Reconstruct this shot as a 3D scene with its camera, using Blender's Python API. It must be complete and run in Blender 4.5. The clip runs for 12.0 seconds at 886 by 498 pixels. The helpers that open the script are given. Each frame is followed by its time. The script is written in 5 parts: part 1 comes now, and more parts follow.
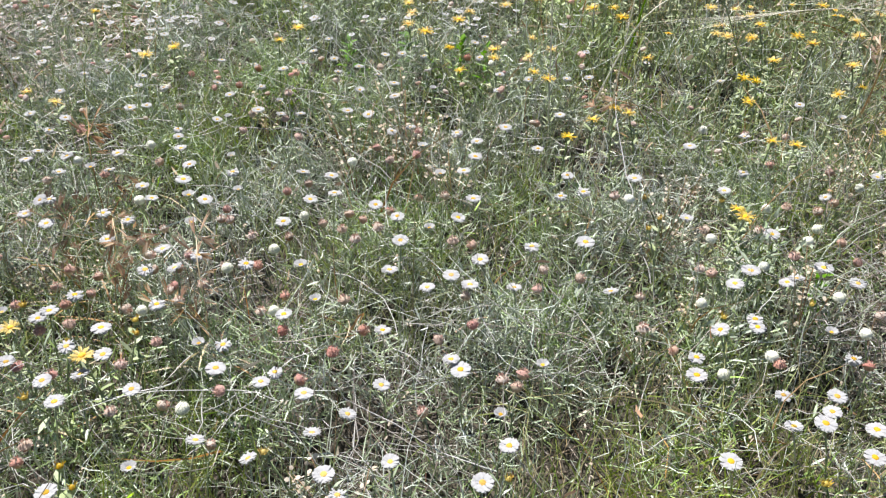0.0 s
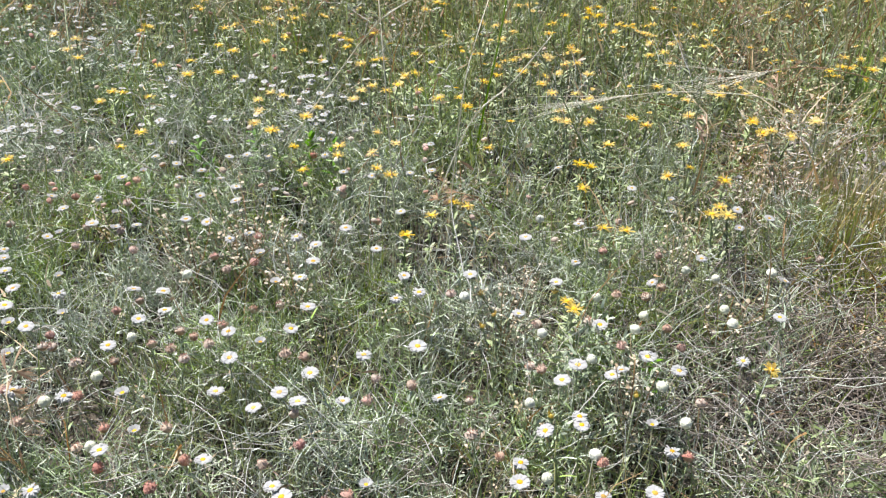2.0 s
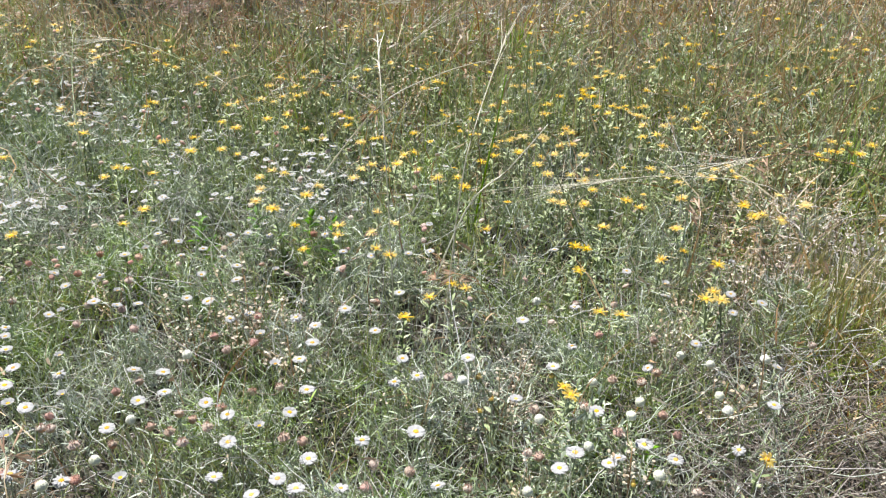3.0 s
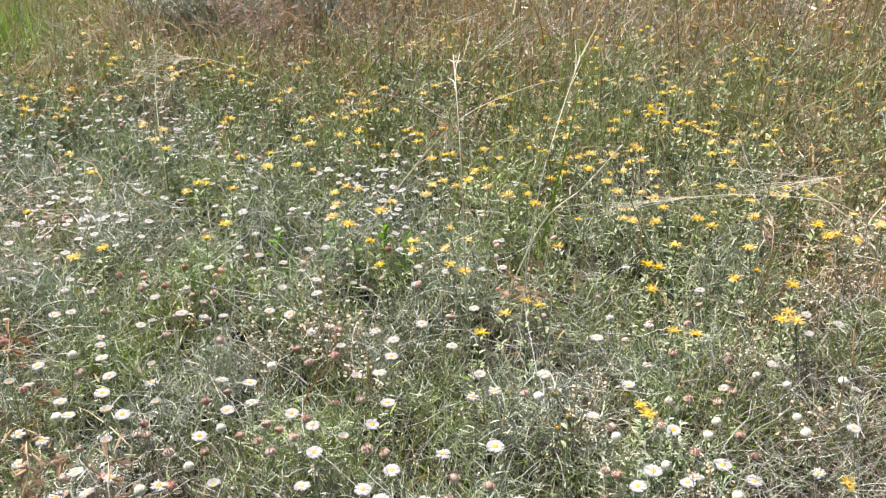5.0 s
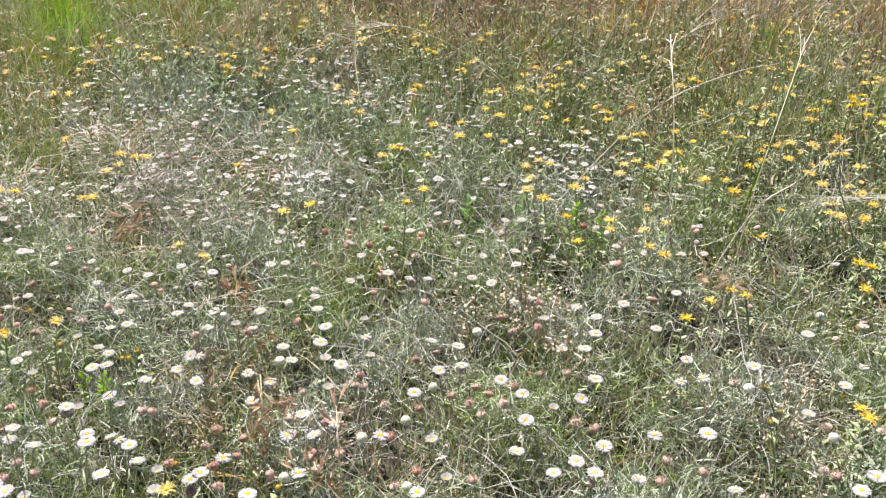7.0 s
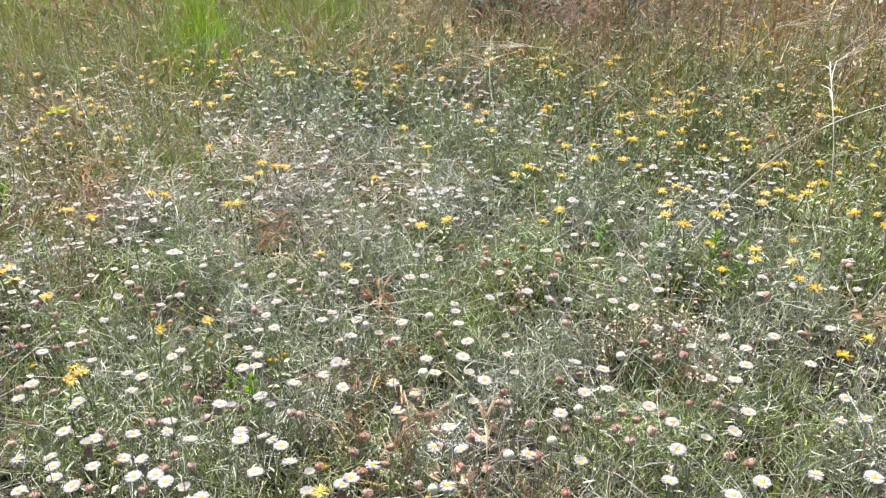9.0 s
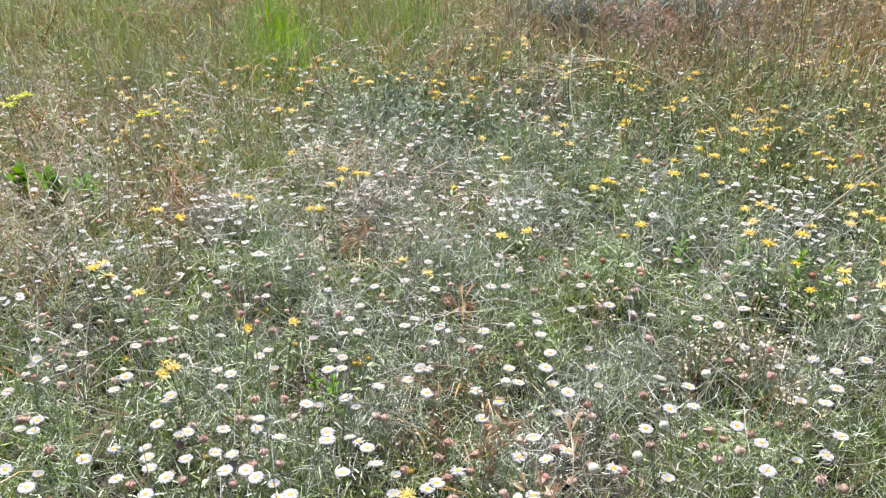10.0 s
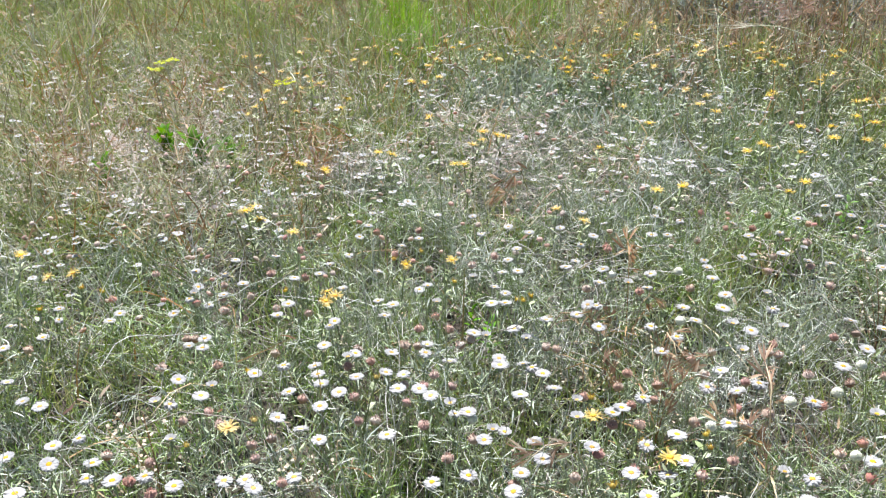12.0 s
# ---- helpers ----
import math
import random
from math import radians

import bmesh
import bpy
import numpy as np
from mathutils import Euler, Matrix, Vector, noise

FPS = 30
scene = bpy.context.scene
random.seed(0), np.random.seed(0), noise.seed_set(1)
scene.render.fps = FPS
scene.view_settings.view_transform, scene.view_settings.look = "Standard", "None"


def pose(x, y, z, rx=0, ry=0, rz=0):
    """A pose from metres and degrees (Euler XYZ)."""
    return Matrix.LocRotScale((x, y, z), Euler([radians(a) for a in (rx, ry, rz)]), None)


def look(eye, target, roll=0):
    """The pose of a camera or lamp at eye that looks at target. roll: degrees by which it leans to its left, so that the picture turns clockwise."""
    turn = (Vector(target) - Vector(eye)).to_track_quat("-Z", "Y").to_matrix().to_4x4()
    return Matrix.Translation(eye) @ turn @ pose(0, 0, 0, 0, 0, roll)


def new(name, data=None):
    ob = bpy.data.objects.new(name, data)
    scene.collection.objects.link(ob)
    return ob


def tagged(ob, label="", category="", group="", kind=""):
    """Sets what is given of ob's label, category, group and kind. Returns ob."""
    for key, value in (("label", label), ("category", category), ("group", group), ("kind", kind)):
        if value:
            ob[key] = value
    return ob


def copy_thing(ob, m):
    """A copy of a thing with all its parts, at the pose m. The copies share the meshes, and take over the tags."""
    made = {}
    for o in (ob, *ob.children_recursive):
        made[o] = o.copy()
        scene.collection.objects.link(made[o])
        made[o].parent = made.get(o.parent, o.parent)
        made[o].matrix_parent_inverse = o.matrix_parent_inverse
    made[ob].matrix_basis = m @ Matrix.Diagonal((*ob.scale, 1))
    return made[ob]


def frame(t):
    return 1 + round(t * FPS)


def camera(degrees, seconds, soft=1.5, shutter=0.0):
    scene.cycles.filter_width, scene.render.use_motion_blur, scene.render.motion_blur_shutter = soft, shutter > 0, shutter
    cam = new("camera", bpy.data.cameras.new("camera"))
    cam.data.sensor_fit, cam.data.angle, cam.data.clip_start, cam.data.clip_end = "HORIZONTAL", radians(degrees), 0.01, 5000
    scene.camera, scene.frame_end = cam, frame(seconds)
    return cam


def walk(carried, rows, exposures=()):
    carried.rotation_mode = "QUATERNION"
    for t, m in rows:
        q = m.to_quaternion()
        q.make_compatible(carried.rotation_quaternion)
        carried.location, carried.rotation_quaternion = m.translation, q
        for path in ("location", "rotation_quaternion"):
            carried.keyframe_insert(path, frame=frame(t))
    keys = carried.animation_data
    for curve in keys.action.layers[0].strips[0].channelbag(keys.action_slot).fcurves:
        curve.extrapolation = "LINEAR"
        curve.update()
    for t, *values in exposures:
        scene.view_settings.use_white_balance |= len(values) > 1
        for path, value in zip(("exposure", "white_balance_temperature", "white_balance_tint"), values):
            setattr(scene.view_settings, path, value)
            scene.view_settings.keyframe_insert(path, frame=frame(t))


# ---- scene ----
cam = camera(55.4, 12.0, soft=1.25)
PATH = [
    (0, (0.104, 0.114, 0.758), (0.001, 1.73, -0.416), -0.6),
    (0.5, (0.147, 0.129, 0.765), (0.15, 1.754, -0.402), -1.1),
    (1, (0.187, 0.138, 0.776), (0.247, 1.785, -0.356), -0.8),
    (1.5, (0.2, 0.139, 0.787), (0.279, 1.801, -0.324), -1.4),
    (2, (0.209, 0.149, 0.803), (0.296, 1.842, -0.259), -0.6),
    (2.5, (0.205, 0.149, 0.821), (0.306, 1.891, -0.158), 0.3),
    (3, (0.201, 0.149, 0.837), (0.31, 1.913, -0.099), 0.3),
    (3.2, (0.2, 0.153, 0.847), (0.308, 1.919, -0.086), -0.2),
    (4.8, (0.177, 0.144, 0.87), (0.227, 1.929, -0.03), 0.1),
    (5, (0.164, 0.133, 0.861), (0.154, 1.91, -0.058), -0.9),
    (5.5, (0.113, 0.126, 0.867), (0.001, 1.867, -0.112), 0.2),
    (6, (0.069, 0.12, 0.877), (-0.153, 1.846, -0.108), -0.5),
    (6.5, (0.055, 0.117, 0.875), (-0.205, 1.842, -0.102), -0.8),
    (6.7, (0.049, 0.115, 0.873), (-0.218, 1.84, -0.104), -0.8),
    (8.3, (-0.023, 0.097, 0.861), (-0.441, 1.821, -0.064), -0.2),
    (8.5, (-0.027, 0.098, 0.863), (-0.463, 1.815, -0.065), -0.5),
    (9, (-0.047, 0.091, 0.863), (-0.533, 1.798, -0.058), -0.9),
    (9.5, (-0.067, 0.081, 0.862), (-0.597, 1.783, -0.045), -0.4),
    (10, (-0.088, 0.069, 0.865), (-0.698, 1.75, -0.031), -0.8),
    (10.5, (-0.104, 0.059, 0.856), (-0.747, 1.732, -0.032), -0.7),
    (11, (-0.137, 0.04, 0.837), (-0.801, 1.706, -0.048), -0.3),
    (11.5, (-0.182, 0.013, 0.786), (-0.85, 1.688, -0.08), 1.1),
    (12, (-0.192, -0.001, 0.733), (-0.984, 1.637, -0.096), -1.8),
]
walk(cam, [(t, look(eye, target, roll)) for t, eye, target, roll in PATH], [(0, 1.16, 6250, 13), (3, 1.23, 6280, 11), (5.2, 1.28, 6650, 16), (9.0, 1.31, 6520, 16), (10.4, 1.33, 6150, 14), (12, 1.36, 6080, 13)])

# ---- world and sun ----
SUN_ELEVATION, SUN_AZIMUTH = 60.0, 325.0  # azimuth: degrees clockwise from +y
world = bpy.data.worlds.new("sky")
scene.world = world
world.use_nodes = True
sky = world.node_tree.nodes.new("ShaderNodeTexSky")
sky.sky_type = "NISHITA"
sky.sun_disc = False
sky.sun_elevation = radians(SUN_ELEVATION)
sky.sun_rotation = radians(SUN_AZIMUTH)
sky.altitude = 1500.0
world.node_tree.links.new(sky.outputs["Color"], world.node_tree.nodes["Background"].inputs["Color"])
world.node_tree.nodes["Background"].inputs["Strength"].default_value = 0.05
sun_data = bpy.data.lights.new("sun", "SUN")
sun_data.energy, sun_data.angle, sun_data.color = 5.0, radians(0.53), (1.0, 0.97, 0.93)
sun = new("sun", sun_data)
SE, SA = radians(SUN_ELEVATION), radians(SUN_AZIMUTH)
sun.matrix_basis = look((6 * math.sin(SA) * math.cos(SE), 6 * math.cos(SA) * math.cos(SE), 6 * math.sin(SE)), (0, 0, 0))


# ---- materials ----
def leafy(name, stops, rough=0.55, sheer=0.25, bump=0.0, patch=6.0, dull=0.25, spec=0.35, drift=0.2):
    """A plant surface: colour differs from blade to blade and object to object, and drifts over the ground; light passes through it."""
    m = bpy.data.materials.new(name)
    m.use_nodes = True
    nt = m.node_tree
    n, l = nt.nodes, nt.links
    bsdf = n["Principled BSDF"]
    geo = n.new("ShaderNodeNewGeometry")
    info = n.new("ShaderNodeObjectInfo")
    add = n.new("ShaderNodeMath")
    add.operation = "ADD"
    l.new(geo.outputs["Random Per Island"], add.inputs[0])
    l.new(info.outputs["Random"], add.inputs[1])
    wrap = n.new("ShaderNodeMath")
    wrap.operation = "FRACT"
    l.new(add.outputs[0], wrap.inputs[0])
    ramp = n.new("ShaderNodeValToRGB")
    els = ramp.color_ramp.elements
    while len(els) < len(stops):
        els.new(0.5)
    for e, (p, c) in zip(els, stops):
        e.position, e.color = p, (*c, 1)
    l.new(wrap.outputs[0], ramp.inputs[0])
    coords = n.new("ShaderNodeTexCoord")
    tex = n.new("ShaderNodeTexNoise")
    tex.inputs["Scale"].default_value = patch
    tex.inputs["Detail"].default_value = 5.0
    l.new(geo.outputs["Position"], tex.inputs["Vector"])
    fine = n.new("ShaderNodeTexNoise")
    fine.inputs["Scale"].default_value = 420.0
    fine.inputs["Detail"].default_value = 2.0
    l.new(geo.outputs["Position"], fine.inputs["Vector"])
    both = n.new("ShaderNodeMath")
    both.operation = "ADD"
    l.new(tex.outputs["Fac"], both.inputs[0])
    l.new(fine.outputs["Fac"], both.inputs[1])
    span = n.new("ShaderNodeMapRange")
    span.inputs["From Min"].default_value, span.inputs["From Max"].default_value = 0.6, 1.4
    span.inputs["To Min"].default_value, span.inputs["To Max"].default_value = 1 - dull, 1 + dull
    l.new(both.outputs[0], span.inputs["Value"])
    hsv = n.new("ShaderNodeHueSaturation")
    l.new(ramp.outputs["Color"], hsv.inputs["Color"])
    l.new(span.outputs["Result"], hsv.inputs["Value"])
    wide = n.new("ShaderNodeTexNoise")
    wide.inputs["Scale"].default_value, wide.inputs["Detail"].default_value = patch * 0.8, 3.0
    l.new(geo.outputs["Position"], wide.inputs["Vector"])
    rich = n.new("ShaderNodeMapRange")
    rich.inputs["From Min"].default_value, rich.inputs["From Max"].default_value = 0.35, 0.65
    rich.inputs["To Min"].default_value, rich.inputs["To Max"].default_value = 1 - 0.6 * drift, 1 + 1.2 * drift
    l.new(wide.outputs["Fac"], rich.inputs["Value"])
    l.new(rich.outputs["Result"], hsv.inputs["Saturation"])
    l.new(hsv.outputs["Color"], bsdf.inputs["Base Color"])
    bsdf.inputs["Roughness"].default_value = rough
    bsdf.inputs["Specular IOR Level"].default_value = spec
    if sheer:
        mix, tr = n.new("ShaderNodeMixShader"), n.new("ShaderNodeBsdfTranslucent")
        mix.inputs[0].default_value = sheer
        l.new(hsv.outputs["Color"], tr.inputs["Color"])
        l.new(bsdf.outputs[0], mix.inputs[1])
        l.new(tr.outputs[0], mix.inputs[2])
        l.new(mix.outputs[0], n["Material Output"].inputs["Surface"])
    if bump:
        b = n.new("ShaderNodeBump")
        b.inputs["Strength"].default_value, b.inputs["Distance"].default_value = bump, 0.001
        l.new(fine.outputs["Fac"], b.inputs["Height"])
        l.new(b.outputs[0], bsdf.inputs["Normal"])
    return m


M_MAT = leafy("fleabane_green", [(0.0, (0.17, 0.22, 0.10)), (0.3, (0.30, 0.36, 0.205)), (0.55, (0.42, 0.475, 0.365)), (0.8, (0.55, 0.57, 0.50)), (1.0, (0.25, 0.335, 0.12))], rough=0.5, sheer=0.07, spec=0.32, dull=0.45, drift=0.55)
M_SILVER = leafy("silvery_stem", [(0.0, (0.19, 0.23, 0.13)), (0.35, (0.36, 0.41, 0.28)), (0.75, (0.62, 0.63, 0.57)), (1.0, (0.26, 0.29, 0.18))], rough=0.42, sheer=0.08, spec=0.4, dull=0.35, drift=0.45)
M_DRY = leafy("bleached_stem", [(0.0, (0.34, 0.32, 0.28)), (0.4, (0.56, 0.54, 0.50)), (0.7, (0.22, 0.17, 0.12)), (1.0, (0.60, 0.58, 0.55))], rough=0.5, sheer=0.08, spec=0.3)
M_GRASS = leafy("grass_green", [(0.0, (0.17, 0.23, 0.05)), (0.4, (0.26, 0.32, 0.09)), (0.7, (0.31, 0.34, 0.13)), (1.0, (0.40, 0.38, 0.20))], sheer=0.3)
M_SALLOW = leafy("sallow_grass", [(0.0, (0.20, 0.25, 0.09)), (0.4, (0.42, 0.43, 0.25)), (0.7, (0.66, 0.62, 0.48)), (1.0, (0.24, 0.30, 0.12))], sheer=0.25)
M_FRESH = leafy("young_grass", [(0.0, (0.16, 0.28, 0.05)), (0.5, (0.25, 0.39, 0.10)), (1.0, (0.36, 0.46, 0.18))], sheer=0.3)
M_LUSH = leafy("lush_grass", [(0.0, (0.15, 0.28, 0.03)), (0.6, (0.23, 0.38, 0.05)), (1.0, (0.34, 0.42, 0.11))], sheer=0.4)
M_STRAW = leafy("dry_grass", [(0.0, (0.22, 0.12, 0.05)), (0.3, (0.44, 0.30, 0.15)), (0.6, (0.25, 0.13, 0.055)), (0.85, (0.66, 0.54, 0.36)), (1.0, (0.21, 0.18, 0.065))], sheer=0.22)
M_STALK = leafy("stalk", [(0.0, (0.22, 0.22, 0.09)), (0.35, (0.36, 0.30, 0.16)), (0.6, (0.20, 0.13, 0.08)), (0.8, (0.52, 0.45, 0.30)), (1.0, (0.26, 0.27, 0.11))], rough=0.45, sheer=0.1, spec=0.5)
M_LITTER = leafy("rotting_litter", [(0.0, (0.08, 0.062, 0.045)), (0.5, (0.15, 0.12, 0.09)), (1.0, (0.26, 0.22, 0.17))], rough=0.8, sheer=0.0)
M_TWIG = leafy("weathered_twig", [(0.0, (0.08, 0.06, 0.045)), (0.4, (0.19, 0.155, 0.125)), (0.75, (0.36, 0.33, 0.29)), (1.0, (0.12, 0.09, 0.065))], rough=0.7, sheer=0.0)
M_DOCK = leafy("dock_green", [(0.0, (0.08, 0.19, 0.02)), (1.0, (0.14, 0.27, 0.03))], rough=0.6, sheer=0.35, spec=0.15)
M_HUSK = leafy("husk", [(0.0, (0.320, 0.192, 0.120)), (0.3, (0.440, 0.336, 0.224)), (0.6, (0.528, 0.456, 0.344)), (0.8, (0.288, 0.160, 0.104)), (1.0, (0.496, 0.416, 0.304))], rough=0.4, sheer=0.3, spec=0.5)
M_BROME = leafy("brome_spikelet", [(0.0, (0.27, 0.15, 0.09)), (0.5, (0.40, 0.26, 0.16)), (1.0, (0.55, 0.44, 0.31))], sheer=0.3)
M_PETAL = leafy("white_petal", [(0.0, (0.42, 0.415, 0.40)), (0.7, (0.455, 0.453, 0.435)), (1.0, (0.425, 0.40, 0.40))], rough=0.6, sheer=0.35, dull=0.04, spec=0.2)
M_DISC = leafy("yellow_disc", [(0.0, (0.38, 0.23, 0.03)), (0.8, (0.44, 0.29, 0.045)), (1.0, (0.28, 0.17, 0.03))], rough=0.8, sheer=0.0, bump=0.8, dull=0.2)
M_CALYX = leafy("calyx_green", [(0.0, (0.22, 0.27, 0.14)), (1.0, (0.32, 0.36, 0.20))], sheer=0.1)
M_STEM = leafy("flower_stem", [(0.0, (0.22, 0.27, 0.12)), (0.6, (0.32, 0.35, 0.20)), (1.0, (0.40, 0.37, 0.25))], sheer=0.05)
M_WITHER = leafy("withered_head", [(0.0, (0.50, 0.29, 0.23)), (0.3, (0.50, 0.38, 0.30)), (0.6, (0.54, 0.48, 0.40)), (0.85, (0.46, 0.24, 0.20)), (1.0, (0.48, 0.40, 0.31))], rough=0.85, sheer=0.3, bump=0.9)
M_BUD = leafy("pale_bud", [(0.0, (0.62, 0.62, 0.48)), (1.0, (0.72, 0.71, 0.60))], rough=0.8, sheer=0.15, bump=0.8)
M_GOLD = leafy("golden_ray", [(0.0, (0.48, 0.36, 0.08)), (0.6, (0.52, 0.41, 0.12)), (1.0, (0.45, 0.29, 0.055))], rough=0.5, sheer=0.3, dull=0.1)
M_AMBER = leafy("amber_disc", [(0.0, (0.62, 0.30, 0.02)), (1.0, (0.75, 0.45, 0.03))], rough=0.8, sheer=0.0, bump=0.9)
M_SAGE = leafy("hairy_leaf", [(0.0, (0.12, 0.16, 0.06)), (0.5, (0.26, 0.305, 0.145)), (1.0, (0.42, 0.455, 0.29))], rough=0.6, sheer=0.08, dull=0.3, spec=0.25, drift=0.1)
M_SILVERLEAF = leafy("felted_leaf", [(0.0, (0.17, 0.22, 0.12)), (0.5, (0.30, 0.35, 0.235)), (1.0, (0.48, 0.52, 0.41))], rough=0.7, sheer=0.2, spec=0.2)
M_POD = leafy("dry_pod", [(0.0, (0.55, 0.45, 0.33)), (0.6, (0.64, 0.56, 0.43)), (1.0, (0.48, 0.36, 0.24))], rough=0.7, sheer=0.3)
M_CHAFF = leafy("pale_chaff", [(0.0, (0.56, 0.47, 0.41)), (0.5, (0.66, 0.60, 0.54)), (1.0, (0.50, 0.37, 0.31))], rough=0.7, sheer=0.25)
M_AWN = leafy("pale_awn", [(0.0, (0.62, 0.56, 0.42)), (1.0, (0.74, 0.70, 0.58))], rough=0.4, sheer=0.2)
M_RED = leafy("reddish_sorrel", [(0.0, (0.28, 0.17, 0.12)), (0.5, (0.40, 0.28, 0.20)), (1.0, (0.33, 0.20, 0.14))], sheer=0.25)


def soil():
    m = bpy.data.materials.new("soil")
    m.use_nodes = True
    n, l = m.node_tree.nodes, m.node_tree.links
    bsdf = n["Principled BSDF"]
    geo = n.new("ShaderNodeNewGeometry")
    big, small = n.new("ShaderNodeTexNoise"), n.new("ShaderNodeTexNoise")
    big.inputs["Scale"].default_value, big.inputs["Detail"].default_value = 4.0, 8.0
    small.inputs["Scale"].default_value, small.inputs["Detail"].default_value = 180.0, 6.0
    for tex in (big, small):
        l.new(geo.outputs["Position"], tex.inputs["Vector"])
    mix = n.new("ShaderNodeMath")
    mix.operation = "ADD"
    l.new(big.outputs["Fac"], mix.inputs[0])
    l.new(small.outputs["Fac"], mix.inputs[1])
    ramp = n.new("ShaderNodeValToRGB")
    ramp.color_ramp.elements[0].position, ramp.color_ramp.elements[0].color = 0.35, (0.03, 0.024, 0.018, 1)
    ramp.color_ramp.elements[1].position, ramp.color_ramp.elements[1].color = 0.75, (0.11, 0.083, 0.06, 1)
    half = n.new("ShaderNodeMath")
    half.operation = "MULTIPLY"
    half.inputs[1].default_value = 0.5
    l.new(mix.outputs[0], half.inputs[0])
    l.new(half.outputs[0], ramp.inputs[0])
    # patches of old grey-green thatch
    cover = n.new("ShaderNodeTexNoise")
    cover.inputs["Scale"].default_value, cover.inputs["Detail"].default_value = 1.3, 9.0
    l.new(geo.outputs["Position"], cover.inputs["Vector"])
    where = n.new("ShaderNodeMapRange")
    where.inputs["From Min"].default_value, where.inputs["From Max"].default_value = 0.42, 0.60
    where.inputs["To Max"].default_value = 0.8
    l.new(cover.outputs["Fac"], where.inputs["Value"])
    tint = n.new("ShaderNodeMix")
    tint.data_type = "RGBA"
    tint.inputs["B"].default_value = (0.050, 0.047, 0.026, 1)
    l.new(where.outputs["Result"], tint.inputs["Factor"])
    l.new(ramp.outputs["Color"], tint.inputs["A"])
    l.new(tint.outputs["Result"], bsdf.inputs["Base Color"])
    bsdf.inputs["Roughness"].default_value = 0.95
    b = n.new("ShaderNodeBump")
    b.inputs["Strength"].default_value, b.inputs["Distance"].default_value = 0.7, 0.004
    l.new(small.outputs["Fac"], b.inputs["Height"])
    l.new(b.outputs[0], bsdf.inputs["Normal"])
    return m


M_SOIL = soil()

# ---- the lie of the land ----
CANOPY = 0.14  # height of the flower heads over the soil


def ripple(x, y, s, k):
    """A smooth wave field of about -1 to 1 with features s metres wide."""
    x, y = np.asarray(x) / s, np.asarray(y) / s
    return (np.sin(1.7 * x + 2.3 * y + k) + np.sin(-2.9 * x + 1.3 * y + 2.1 * k) + np.sin(0.8 * x - 3.1 * y + 0.7 * k) + np.sin(3.7 * x + 3.3 * y - 1.3 * k)) / 3


def heads_z(x, y):
    """Height of the layer of flower heads: a slope that rises away and levels out far off."""
    y = np.asarray(y, float)
    far = np.where(y < 6, y, 6 + 3 * (1 - np.exp(-(np.maximum(y, 6) - 6) / 3)))
    near = np.clip(np.asarray(x, float), -6, 6)
    return 0.142 - 0.008 * near + 0.055 * np.maximum(far, -6)


def soil_z(x, y):
    fade = np.exp(-(np.asarray(x) ** 2 + np.asarray(y) ** 2) / 200)
    return heads_z(x, y) - CANOPY + fade * (0.012 * ripple(x, y, 0.25, 1.0) + 0.006 * ripple(x, y, 0.09, 2.0))


# ---- mesh helpers ----
def part(name, bm, material, parent=None, label=""):
    me = bpy.data.meshes.new(name)
    bm.to_mesh(me)
    bm.free()
    me.materials.append(material)
    me.polygons.foreach_set("use_smooth", [True] * len(me.polygons))
    ob = new(name, me)
    ob.parent = parent
    return tagged(ob, label)


def base(name, label, category, group=""):
    ob = new(name)
    ob.empty_display_size = 0.02
    return tagged(ob, label, category, group)


def tube(bm, pts, r0, r1, sides=5):
    """A tapering tube along a line of points."""
    rings = []
    pts = [Vector(p) for p in pts]
    for i, p in enumerate(pts):
        d = (pts[min(i + 1, len(pts) - 1)] - pts[max(i - 1, 0)]).normalized()
        a = d.orthogonal().normalized()
        b = d.cross(a)
        r = r0 + (r1 - r0) * i / (len(pts) - 1)
        rings.append([bm.verts.new(p + r * (math.cos(2 * math.pi * k / sides) * a + math.sin(2 * math.pi * k / sides) * b)) for k in range(sides)])
    for lo, hi in zip(rings, rings[1:]):
        for k in range(sides):
            bm.faces.new((lo[k], lo[(k + 1) % sides], hi[(k + 1) % sides], hi[k]))
    bm.faces.new(rings[-1])
    return pts


def blade(bm, start, way, up, length, width, droop=0.0, segs=3, point=0.2, fold=0.0):
    """A leaf or petal from start along way, with its broad side towards up."""
    start, way, up = Vector(start), Vector(way).normalized(), Vector(up)
    side = way.cross(up).normalized()
    up = side.cross(way)
    shape = [0.45] + [1.0] * (segs - 1) + [point]
    last = None
    for k in range(segs + 1):
        s = k / segs
        c = start + way * (length * s) - up * (droop * length * s * s)
        w = 0.5 * width * shape[k]
        row = [bm.verts.new(c - side * w + up * (fold * w)), bm.verts.new(c + side * w + up * (fold * w))]
        if last:
            bm.faces.new((last[0], last[1], row[1], row[0]))
        last = row


